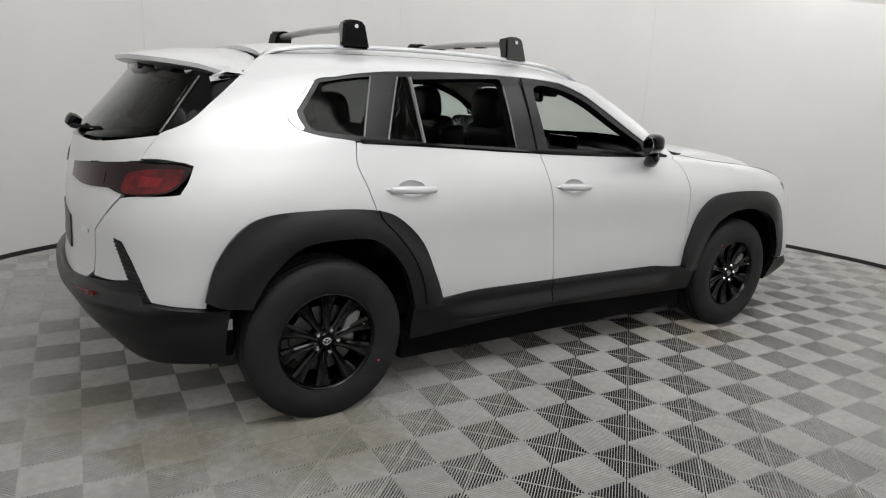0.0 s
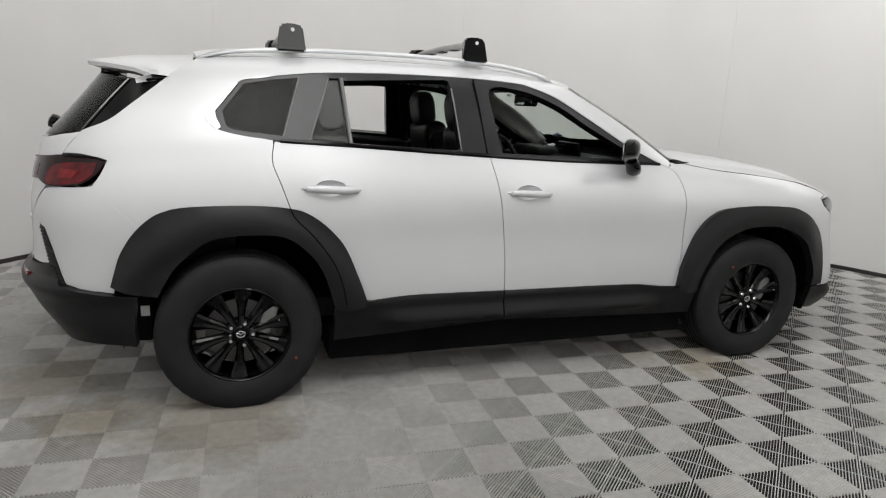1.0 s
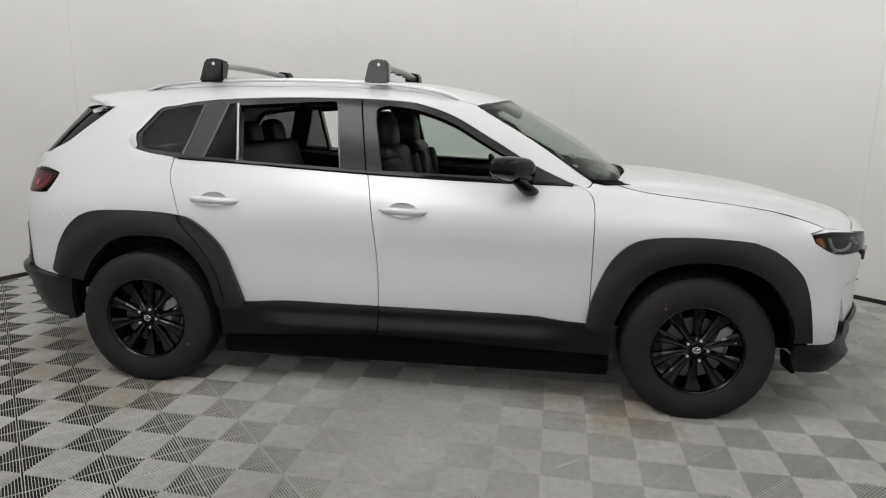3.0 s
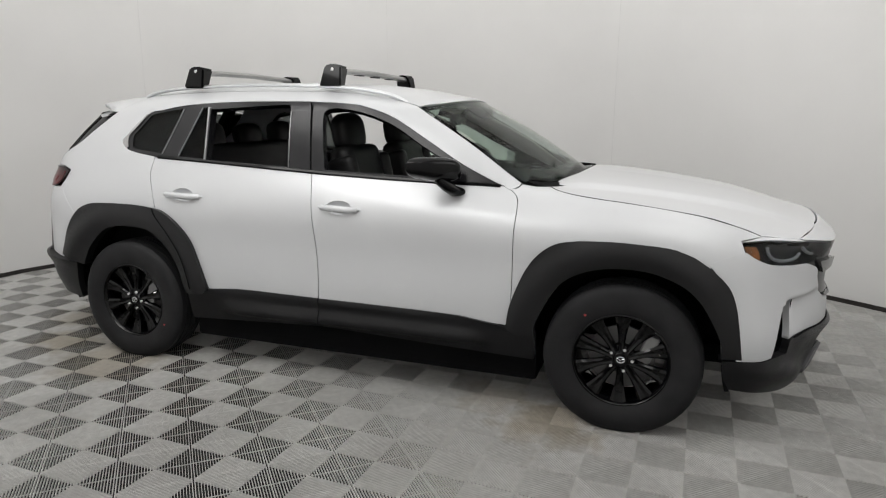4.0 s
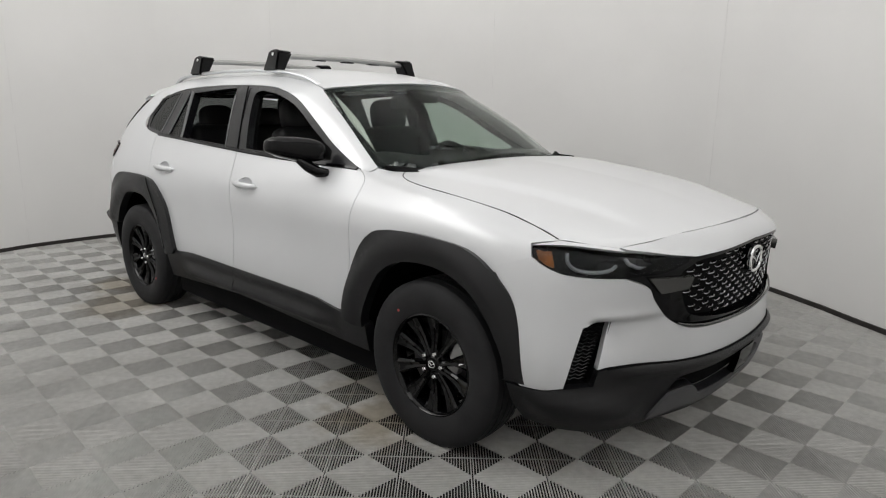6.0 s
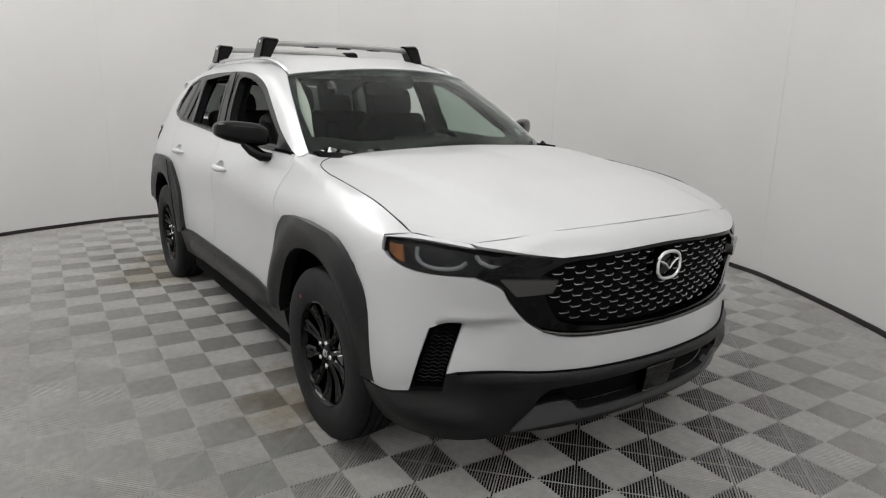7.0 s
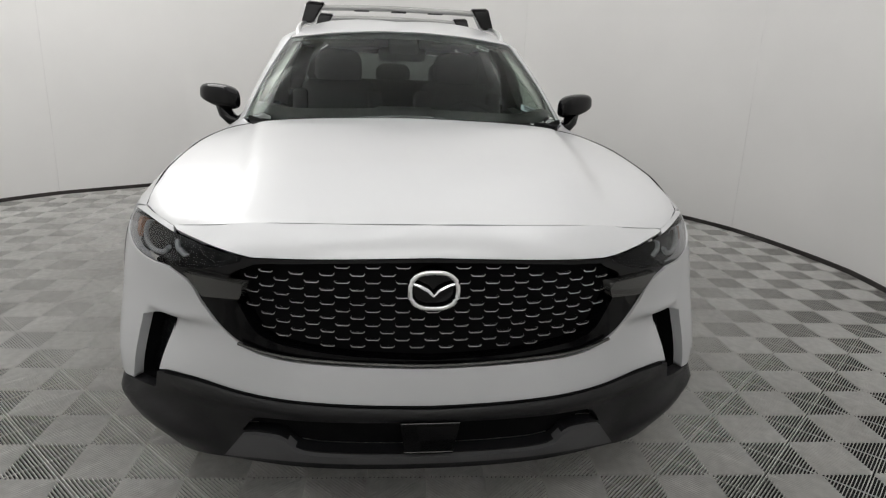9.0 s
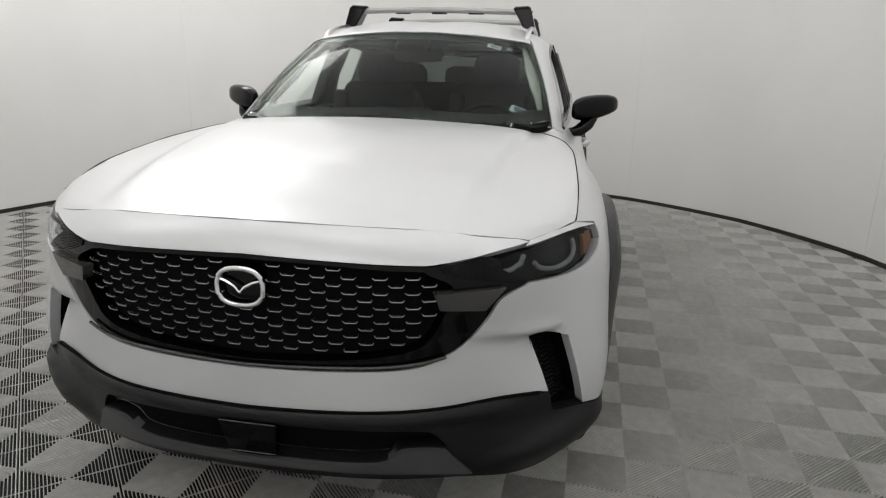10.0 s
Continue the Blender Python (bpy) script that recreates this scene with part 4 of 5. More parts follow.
spoiler = part("spoiler", smooth_all(spoil, 50), PAINT, gate, "white roof spoiler")
part("brake_light", box_mesh((-1.965, 0, 1.462), (.07, .36, .03), None, .008), REDDARK, spoiler, "dark high brake light")
part("rear_wiper", tube([(-2.262, 0.0, 1.19), (-2.242, -.12, 1.196), (-2.215, -.28, 1.204), (-2.178, -.42, 1.212)], [.012, .008, .006, .005], 6), DARK, gate, "black rear wiper")
part("gate_badge", sheet(TAIL, outline(TAIL, [seg((-2.268, .47, .835), (-2.255, .545, .838)), seg((-2.255, .545, .838), (-2.256, .545, .815)), seg((-2.256, .545, .815), (-2.269, .47, .812)), seg((-2.269, .47, .812), (-2.268, .47, .835))]), off=0.006, depth=0.005, step=0.02), SATIN, gate, "small bright bar badge")
part("plate_recess", sheet(TAIL, outline(TAIL, whole([seg((-2.31, 0, .835), (-2.30, .25, .833)), seg((-2.30, .25, .833), (-2.30, .27, .70)), seg((-2.30, .27, .70), (-2.315, 0, .695))])), off=0.008, depth=0.012), CLADDING, gate, "dark empty plate recess")
part("wiper_hub", box_mesh((-2.252, .01, 1.210), (.06, .075, .062), Euler((0.2, 0.5, 0.2)), .024), GLOSS, gate)

# --- side windows
DLO_LOW = [(.804, .759, 1.103), (.3, 1.121), (-.146, 1.138), (-.7, 1.167), (-1.197, 1.192), (-1.38, 1.207), (-1.470, 1.228), (-1.515, 1.256), (-1.524, .748, 1.282)]
q_glass = outline(ROLL, [seg((-1.455, .740, 1.312), (-1.362, .690, 1.440)), seg((-1.362, .690, 1.440), (-1.25, .685, 1.458), (-1.120, .680, 1.468)), seg((-1.120, .680, 1.468), (-1.205, .789, 1.207)), seg((-1.205, .789, 1.207), (-1.33, .785, 1.222), (-1.430, .773, 1.240), (-1.455, .740, 1.312))])
f_glass = outline(ROLL, [seg((-.990, .684, 1.474), (-.946, .684, 1.477)), seg((-.946, .684, 1.477), (-.915, .797, 1.187)), seg((-.915, .797, 1.187), (-1.086, .796, 1.196)), seg((-1.086, .796, 1.196), (-.990, .684, 1.474))])
r_open = outline(ROLL, [seg((-.925, .690, 1.466), (-.43, .672, 1.482)), seg((-.43, .672, 1.482), (-.405, .70, 1.455), (-.372, .790, 1.157)), seg((-.372, .790, 1.157), (-.895, .797, 1.183)), seg((-.895, .797, 1.183), (-.925, .690, 1.466))])
f_open = outline(ROLL, [seg((-.155, .788, 1.150), (-.185, .745, 1.30), (-.205, .700, 1.430), (-.185, .685, 1.465), (-.135, .680, 1.475)), seg((-.135, .680, 1.475), (.025, .680, 1.452), (.20, .690, 1.388), (.38, .722, 1.283), (.575, .748, 1.178)), seg((.575, .748, 1.178), (.588, .762, 1.128)), seg((.588, .762, 1.128), (.3, .775, 1.134), (-.155, .788, 1.150))])
trims = both("window_frame", sheet(ROLL, outline(ROLL, [DLO_TOP, DLO_LOW]), [q_glass, f_glass, r_open, f_open], off=-0.004, depth=0.045, step=0.022), PILLAR, car, "satin black window surround and pillars")
for ob in both("quarter_glass", sheet(ROLL, q_glass, off=-0.008, depth=0.004, back=True), PRIVACY, car, "dark tinted quarter window") + both("fixed_glass", sheet(ROLL, f_glass, off=-0.008, depth=0.004, back=True), PRIVACY, car, "dark tinted fixed window"):
    ob.visible_shadow = False
both("chrome_strip", sheet(ROLL, outline(ROLL, [seg((-1.522, .748, 1.282), (-1.46, .72, 1.365), (-1.397, .688, 1.441)), seg((-1.397, .688, 1.441), (-1.385, .690, 1.443)), seg((-1.385, .690, 1.443), (-1.484, .742, 1.312)), seg((-1.484, .742, 1.312), (-1.480, .755, 1.280), (-1.462, .772, 1.242)), seg((-1.462, .772, 1.242), (-1.476, .775, 1.231), (-1.513, .756, 1.256), (-1.522, .748, 1.282))]), off=0.0035, depth=0.012, step=0.015), QUARTERTRIM, trims[0], "bright window corner trim", trims[1])
SATINGREY = plain("grey_trim_and_glint", (0.20, 0.20, 0.205), 0.30, 0.6, vary=0.06)
both("divider_bar", tube([(-.935, -.692, 1.472), (-.905, -.801, 1.184)], 0.009, 6), SATINGREY, trims[0], "grey divider bar", trims[1])
# grey tubes in place of the highlights along the gloss pillar edges
for low, high in (((-1.203, 1.211), (-1.124, 1.464)), ((-1.087, 1.200), (-.992, 1.470)), ((-.370, 1.160), (-.402, 1.452))):
    edge_pts = []
    for k in range(6):
        ex, ez = low[0] + (high[0] - low[0]) * k / 5, low[1] + (high[1] - low[1]) * k / 5
        edge_pts.append((ex, -side_width(ex, ez) + .003, ez))
    both("edge_glint", tube(edge_pts, 0.0042, 6), SATINGREY, trims[0], "thin grey strip drawn as the pillar edge's highlight", trims[1])
both("belt_strip", tube([Vector((p[0], -p[1] - .002, p[2])) for p in [(x, side_width(x, z) - .002, z) for x, z in ((.79, 1.105), (.5, 1.113), (.2, 1.122), (-.146, 1.136), (-.5, 1.155), (-.9, 1.178), (-1.22, 1.193))]], 0.011, 6), GLOSS, trims[0], "thin black belt strip", trims[1])
both("pillar_joint", tube([(-.235, -.797, 1.146), (-.262, -.735, 1.345), (-.285, -.676, 1.500)], 0.004, 5), DARK, trims[0], "", trims[1])
# the opposite front window is shut
g = part("window_glass", sheet(ROLL, f_open, off=-0.02, depth=0.004, back=True), GREENGLASS, fd[1], "green tinted glass, shut")
g.scale.y = -1
g.visible_shadow = False

# --- handles
for (x0, x1, z), door in zip(HANDLES, (rd, fd)):
    mid = (x0 + x1) / 2 - .004
    w = side_width(mid, z)
    pts = [(x0, -w + .004, z + .002), (x0 + .03, -w - .014, z + .002), (x0 + .09, -w - .026, z + .001), (mid, -w - .030, z), (x1 - .08, -w - .024, z - .003), (x1 - .025, -w - .010, z - .004), (x1, -w + .006, z - .004)]
    grip = tube(crom(pts, 5), [.006] * 4 + [.013] * 4 + [.0155] * 15 + [.013] * 4 + [.006] * 4, 10, squash=1.15)
    both("door_handle", grip, PAINT, door[0], "white pull handle", door[1])
    cup = sheet(ROLL, cup_edge(ROLL, x0, x1, z), depth=0, step=0.012, bulge=lambda p: -0.026 * max(0, 1 - ((p.x - mid) / .070) ** 2 - ((p.z - z - .004) / .040) ** 2) ** 0.6)
    both("handle_cup", cup, PAINT, door[0], "recess behind the handle", door[1])
# --- mirrors
def mirror_housing():
    """A boxy rounded shell, its outer end swept back."""
    bm = bmesh.new()
    bmesh.ops.create_uvsphere(bm, u_segments=32, v_segments=20, radius=1.0)
    square = lambda c, e: math.copysign(abs(c) ** e, c)
    for v in bm.verts:
        x, y, z = v.co
        x, y, z = square(x, 0.66), square(y, 0.58), square(z, 0.62)
        taper = 1 - (0.12 if z > 0 else 0.42) * max(0, -y)
        v.co = (0.066 * x * (1 if x > 0 else 0.55), 0.112 * y, (0.064 * z if z > 0 else 0.052 * z) * taper)
        v.co.z += -0.012 * y
        v.co.x += 0.078 * y + 0.006
    return smooth_all(bm, 60)


house = moved(mirror_housing(), Matrix.Translation((.484, -.911, 1.182)))
mirrors = both("side_mirror", house, GLOSS, fd[0], "gloss black door mirror", fd[1])
both("mirror_arm", tube([(.515, -.895, 1.138), (.550, -.872, 1.105), (.578, -.838, 1.078), (.60, -.795, 1.072)], [.034, .040, .040, .030], 12, squash=0.7), GLOSS, mirrors[0], "black mirror foot", mirrors[1])
MIRRORGLASS = plain("mirror_glass", (0.45, 0.46, 0.47), 0.02, 1.0, vary=0.0)
glass_bm = lathe([(0.0, 0), (1.0, 0), (1.0, 0.004), (0.0, 0.004)], 28, "x", True)
moved(glass_bm, Matrix.Translation((.452, -.913, 1.184)) @ Matrix.Rotation(-0.60, 4, "Z") @ Matrix.Diagonal((1, .102, .046, 1)))
both("mirror_glass", glass_bm, MIRRORGLASS, mirrors[0], "mirror glass", mirrors[1])
# --- roof rails and cross bars
rail = [(.215, -.545, 1.500), (.16, -.552, 1.530), (.05, -.552, 1.558), (-.15, -.552, 1.583), (-.5, -.548, 1.598), (-.9, -.542, 1.598), (-1.25, -.532, 1.585), (-1.42, -.52, 1.568), (-1.52, -.505, 1.545), (-1.555, -.50, 1.525)]
rails = both("roof_rail", tube(crom(rail, 4), 0.014, 8, squash=0.8), SATIN, car, "bright slim roof rail")
BARGREY = plain("dull_aluminium", (0.40, 0.40, 0.39), 0.34, 1.0, vary=0.05)
for bx in (-.205, -1.115):
    bar = part("cross_bar", tube([(bx - .02, -.50, 1.674), (bx - .02, -.3, 1.681), (bx - .02, 0, 1.685), (bx - .02, .3, 1.681), (bx - .02, .50, 1.674)], 0.031, 14, squash=0.54), BARGREY, car, "aluminium roof cross bar")
    for side in (1, -1):
        foot = bmesh.new()
        prof = [(-.100, 1.584), (.040, 1.584), (.028, 1.700), (.002, 1.711), (-.055, 1.711), (-.078, 1.702)]
        outer = [foot.verts.new((bx + dx, side * -(.572 - (z - 1.58) * .28), z)) for dx, z in prof]
        inner = [foot.verts.new((bx + dx * .8, side * -(.505 - (z - 1.58) * .55), z - (.0 if z < 1.6 else .006))) for dx, z in prof]
        foot.faces.new(outer)
        foot.faces.new(list(reversed(inner)))
        for k in range(6):
            foot.faces.new((outer[k], inner[k], inner[(k + 1) % 6], outer[(k + 1) % 6]))
        bmesh.ops.recalc_face_normals(foot, faces=foot.faces)
        bmesh.ops.bevel(foot, geom=foot.edges[:], offset=.009, segments=2, affect="EDGES")
        ft = part("bar_foot", smooth_all(foot), GLOSS, bar, "black foot of the cross bar")
        part("foot_arm", tube([(bx - .02, side * -.51, 1.678), (bx - .02, side * -.44, 1.674), (bx - .02, side * -.40, 1.680)], [.030, .026, .020], 8, squash=.5), CLADDING, bar)
        part("lock", lathe([(0, -.002), (.009, -.002), (.010, .002), (0, .002)], 12, "y", True), CHROME, ft).matrix_world = Matrix.Translation((bx - .02, side * -.547, 1.682))
    if bx > -.5:
        for k in (-.22, .0, .22):
            part("bar_clip", box_mesh((bx - .02, k, 1.668), (.03, .09, .012), None, .003), CLADDING, bar)
# --- front wipers, parked on the cowl
for spots in (((1.120, .36), (1.122, .15), (1.115, -.05), (1.098, -.25)), ((1.075, .55), (1.115, .28), (1.125, .05), (1.118, -.12))):
    arm = [Vector((x, y, on_top(x, abs(y))[2] + (.008 if k else .006))) for k, (x, y) in enumerate(spots)]
    part("wiper", tube(crom([tuple(p) for p in arm], 5), [.011] * 5 + [.008] * 6 + [.006] * 5, 6), DARK, car, "black windshield wiper")

# ---------------------------------------------------------------- wheels
def tyre_bm():
    prof = [(.214, -.088), (.222, -.098), (.236, -.104), (.262, -.1105), (.292, -.1125), (.318, -.1095), (.338, -.102), (.350, -.092), (.3565, -.082), (.3565, -.079),
            (.3585, -.060), (.3585, -.054), (.3505, -.053), (.3505, -.046), (.359, -.045), (.361, -.020), (.3530, -.019), (.3530, -.012), (.361, -.011),
            (.361, .011), (.3530, .012), (.3530, .019), (.361, .020), (.359, .045), (.3505, .046), (.3505, .053), (.3585, .054), (.3565, .079), (.350, .092), (.338, .102), (.318, .1095), (.292, .1125), (.262, .1105), (.222, .098), (.214, .088)]
    steps = 132
    bm = lathe(prof, steps, "y")
    for v in bm.verts:
        r = math.hypot(v.co.x, v.co.z)
        a = math.atan2(v.co.z, v.co.x)
        k = int(round((a / (2 * math.pi)) * steps)) % 3
        if r > .341 and abs(v.co.y) > .055 and k == 0:
            s = (r - .0018) / r
            v.co.x *= s
            v.co.z *= s
        if v.co.z < -.345:
            v.co.z = -.345
            v.co.y *= 1.02
    bmesh.ops.recalc_face_normals(bm, faces=bm.faces)
    return smooth_all(bm, 28)


def spoke_bm():
    """One flared blade from hub to rim, with a raised middle ridge."""
    bm = bmesh.new()
    rows = []
    for r, wide, face, thick in ((.040, .0150, -.076, .040), (.075, .0150, -.071, .036), (.115, .0185, -.068, .032), (.155, .0260, -.074, .030), (.190, .0345, -.083, .028), (.209, .0390, -.088, .026)):
        rows.append([bm.verts.new((w * wide, face + d, r)) for w, d in ((-1, thick), (-1, .007), (-.62, .000), (.0, .0045), (.62, .000), (1, .007), (1, thick))])
    for a, b in zip(rows, rows[1:]):
        for k in range(6):
            bm.faces.new((a[k], a[k + 1], b[k + 1], b[k]))
    bm.faces.new(rows[0])
    bm.faces.new(list(reversed(rows[-1])))
    bmesh.ops.recalc_face_normals(bm, faces=bm.faces)
    return smooth_all(bm, 22)


DISC = plain("brake_disc_steel", (0.12, 0.12, 0.12), 0.4, 1.0, vary=0.1)
CALIPER = plain("cast_caliper", (0.20, 0.20, 0.20), 0.5, 0.6, vary=0.15)
NUT = plain("steel_nut", (0.82, 0.82, 0.83), 0.2, 1.0, vary=0.1)
REDDOT = plain("red_balance_mark", (0.45, 0.05, 0.05), 0.5, vary=0.1)


def wheel(parent, turn, mark):
    top = new("wheel")
    top.parent = parent
    tagged(top, "gloss black ten-spoke alloy wheel with an all-season tyre")
    part("tyre", tyre_bm(), RUBBER, top, "black rubber tyre")
    rim = part("rim", smooth_all(lathe([(.214, -.090), (.219, -.096), (.214, -.099), (.207, -.092), (.200, -.070), (.192, .02), (.200, .088), (.214, .092), (.214, .088), (.206, .08), (.199, .0), (.206, -.07)], 72, "y", True), 30), RIM, top, "gloss black rim")
    first = None
    for k in range(10):
        a = turn + k * 2 * math.pi / 10
        if first is None:
            ob = part("spoke", spoke_bm(), RIM, rim)
            first = ob.data
        else:
            ob = new("spoke", first)
            ob.parent = rim
        ob.matrix_local = Matrix.Rotation(a, 4, "Y")
    part("hub", smooth_all(lathe([(0, -.074), (.030, -.074), (.034, -.070), (.066, -.066), (.070, -.058), (.068, -.02), (0, -.02)], 40, "y", True), 30), RIM, rim)
    cap = part("centre_cap", smooth_all(lathe([(0, -.078), (.024, -.078), (.026, -.074), (0, -.070)], 28, "y", True), 30), GLOSS, rim)
    part("cap_ring", tube([(.018 * math.cos(a), -.080, .014 * math.sin(a)) for a in np.linspace(0, 2 * math.pi, 24, endpoint=False)], .0022, 6, True), CHROME, rim, "bright ring")
    part("cap_mark", tube([(-.015, -.080, .005), (-.006, -.080, .003), (0, -.080, -.006), (.006, -.080, .003), (.015, -.080, .005)], .0018, 5), CHROME, rim)
    nut = None
    for k in range(5):
        a = turn + 0.31 + k * 2 * math.pi / 5
        m = Matrix.Translation((.052 * math.sin(a), 0, .052 * math.cos(a)))
        if nut is None:
            ob = part("wheel_nut", smooth_all(lathe([(0, -.086), (.0075, -.086), (.0105, -.081), (.0115, -.064), (0, -.064)], 6, "y", True), 20), NUT, rim, "steel wheel nut")
            nut = ob.data
        else:
            ob = new("wheel_nut", nut)
            ob.parent = rim
        ob.matrix_local = m
    part("brake_disc", smooth_all(lathe([(.06, -.03), (.150, -.03), (.150, -.008), (.06, -.008)], 48, "y", True), 30), DISC, top, "steel brake disc")
    part("caliper", box_mesh((.118, -.036, .055), (.06, .055, .135), Euler((0, 0.35, 0)), .012), CALIPER, top, "grey brake caliper")
    part("valve", tube([(.188 * math.cos(turn + .3), -.082, .188 * math.sin(turn + .3)), (.176 * math.cos(turn + .3), -.100, .176 * math.sin(turn + .3))], .004, 6), NUT, rim)
    if mark:
        part("paint_dot", lathe([(0, -.1128), (.006, -.1128), (.006, -.109), (0, -.109)], 10, "y", True), REDDOT, top, "faded red paint dot").matrix_local = pose(.265 * math.cos(mark), 0, .265 * math.sin(mark))
    return top


for x, turn, mark in ((-1.407, 0.06, -0.47), (1.407, 0.0, 2.25)):
    right = wheel(car, turn, mark)
    right.matrix_local = Matrix.Translation((x, -.815, .345))
    copy_thing(right, Matrix.Translation((x, .815, .345)) @ Matrix.Rotation(math.pi, 4, "Z"))

# ---------------------------------------------------------------- wheel wells and underside
for x, top in ((-1.385, .50), (1.415, .49)):
    bm = lathe([(top, -.865), (top + .005, -.60), (top + .005, -.42), (.10, -.42)], 40, "y", False, radians(-5), radians(190))
    moved(bm, Matrix.Translation((x, 0, .345)))
    both("wheel_well", smooth_all(bm), DARK, car, "black wheel arch liner")
# underside boxes; the middle one hangs low and wide as shade beneath the car
for centre, size in (((0, 0, .240), (2.02, 1.66, .165)), ((1.70, 0, .29), (.80, 1.0, .10)), ((-1.70, 0, .30), (.80, 1.0, .14)), ((1.35, 0, .42), (1.0, .80, .28)), ((-1.4, 0, .45), (1.0, .80, .22))):
    part("underside_shade_box", box_mesh(centre, size, None, .02), DARK, car, "dark underside, deepened to stand in for the shade below")
part("engine_bay", join(box_mesh((1.55, 0, .70), (1.05, .80, .42), None, .05), box_mesh((1.98, 0, .60), (.40, 1.20, .40), None, .05)), DARK, car)
part("luggage_floor", box_mesh((-1.72, 0, .78), (.62, 1.30, .30), None, .03), TRIM, car)
both("mud_guard", box_mesh((1.86, -.80, .285), (.02, .13, .08), Euler((0, -.15, 0)), .004), DARK, car, "black front deflector flap")

# ---------------------------------------------------------------- cabin
part("cabin_floor", box_mesh((-.2, 0, .40), (2.3, 1.50, .10), None, .02), TRIM, car)
part("headliner", sheet(TOP, outline(TOP, whole([seg((.38, 0, 0), (.34, .30, 0), (.24, .52, 0)), seg((.24, .52, 0), (-.3, .56, 0), (-.9, .55, 0), (-1.5, .50, 0)), seg((-1.5, .50, 0), (-1.62, .3, 0), (-1.66, 0, 0))])), off=-0.055, depth=0.006, step=0.07, back=True), HEADLINER, car, "pale headliner")
for (name, a, z0) in (("door_card", front_door, 0), ("door_card", rear_door, 0)):
    card = both(name, sheet(ROLL, [(p[0], p[1] if p[1] > .1 else p[1]) for p in a], off=-0.085, depth=0.03, back=True, step=0.06), TRIM, (fd if a is front_door else rd)[0], "black inner door trim", (fd if a is front_door else rd)[1])
both("side_trim", sheet(ROLL, outline(ROLL, [seg((-1.26, .8, 1.18), (-1.5, .76, 1.20), (-1.95, .74, 1.15)), seg((-1.95, .74, 1.15), (-1.95, .83, .93)), seg((-1.95, .83, .93), (-1.26, .88, .93)), seg((-1.26, .88, .93), (-1.26, .8, 1.18))]), off=-0.07, depth=0.03, back=True, step=0.07), TRIM, car)
both("pillar_trim", sheet(ROLL, outline(ROLL, [seg((.80, .760, 1.110), (.592, .738, 1.203), (.395, .703, 1.316), (.195, .668, 1.428), (.02, .660, 1.485)), seg((.02, .660, 1.485), (.02, .545, 1.55)), seg((.02, .545, 1.55), (.27, .535, 1.505), (.60, .598, 1.345), (.85, .660, 1.150)), seg((.85, .660, 1.150), (.80, .760, 1.110))]), off=-0.028, depth=0.008, back=True, step=0.04), HEADLINER, car, "pale front pillar trim")
both("pillar_trim", tube([(-.25, -.72, 1.12), (-.27, -.66, 1.33), (-.30, -.60, 1.47)], [.05, .042, .036], 8, squash=.6), TRIM, car, "dark middle pillar trim")
both("pillar_trim", tube([(-1.16, -.72, 1.17), (-1.10, -.665, 1.33), (-1.05, -.60, 1.47)], [.055, .05, .045], 8, squash=.5), TRIM, car, "dark rear pillar trim")
both("pillar_trim", tube([(-1.95, -.64, 1.20), (-1.83, -.57, 1.35), (-1.70, -.50, 1.46)], [.05, .05, .05], 8, squash=.6), TRIM, car)


def cushion(centre, size, rot=None, bevel=0.05):
    bm = bmesh.new()
    add_box(bm, centre, size, rot, bevel, 4)
    return smooth_all(bm, 50)


def pillow(centre, size, lean):
    """A stuffed block with well rounded corners."""
    bm = bmesh.new()
    bmesh.ops.create_uvsphere(bm, u_segments=24, v_segments=16, radius=1.0)
    for v in bm.verts:
        v.co = [math.copysign(abs(c) ** 0.66, c) * s / 2 for c, s in zip(v.co, size)]
    return smooth_all(moved(bm, Matrix.Translation(centre) @ Matrix.Rotation(lean, 4, "Y")), 60)


def front_seat(y):
    s = new("front_seat")
    s.parent = car
    tagged(s, "black leather front seat with a headrest")
    part("seat_cushion", cushion((.18, y, .66), (.52, .50, .16), Euler((0, -.06, 0)), .06), LEATHER, s)
    part("backrest", join(cushion((-.14, y, .98), (.15, .44, .58), Euler((0, -.22, 0)), .073), cushion((-.115, y - .22, .97), (.17, .09, .48), Euler((0, -.22, 0)), .04), cushion((-.115, y + .22, .97), (.17, .09, .48), Euler((0, -.22, 0)), .04)), LEATHER, s)
    part("headrest", pillow((-.230, y, 1.335), (.13, .285, .225), -.15), LEATHER, s)
    part("headrest_post", join(tube([(-.215, y - .06, 1.20), (-.23, y - .06, 1.30)], .007, 8), tube([(-.215, y + .06, 1.20), (-.23, y + .06, 1.30)], .007, 8)), CHROME, s)
    part("seat_base", box_mesh((.16, y, .52), (.44, .42, .16), None, .03), TRIM, s)


front_seat(-.36)
front_seat(.36)
bench = new("rear_seat")
bench.parent = car
tagged(bench, "black leather rear bench with three headrests")
part("seat_cushion", cushion((-.80, 0, .68), (.50, 1.26, .18), None, .06), LEATHER, bench)
part("backrest", cushion((-1.09, 0, .98), (.15, 1.26, .56), Euler((0, -.30, 0)), .06), LEATHER, bench)
for y, h in ((-.40, .16), (0, .13), (.40, .16)):
    part("headrest", pillow((-1.19, y, 1.295), (.115, .26, h + .03), -.2), LEATHER, bench)
dash = bmesh.new()
prof = [(.60, .62), (.52, .90), (.55, 1.02), (.66, 1.085), (.85, 1.09), (1.02, 1.07), (1.02, .62)]
cols = []
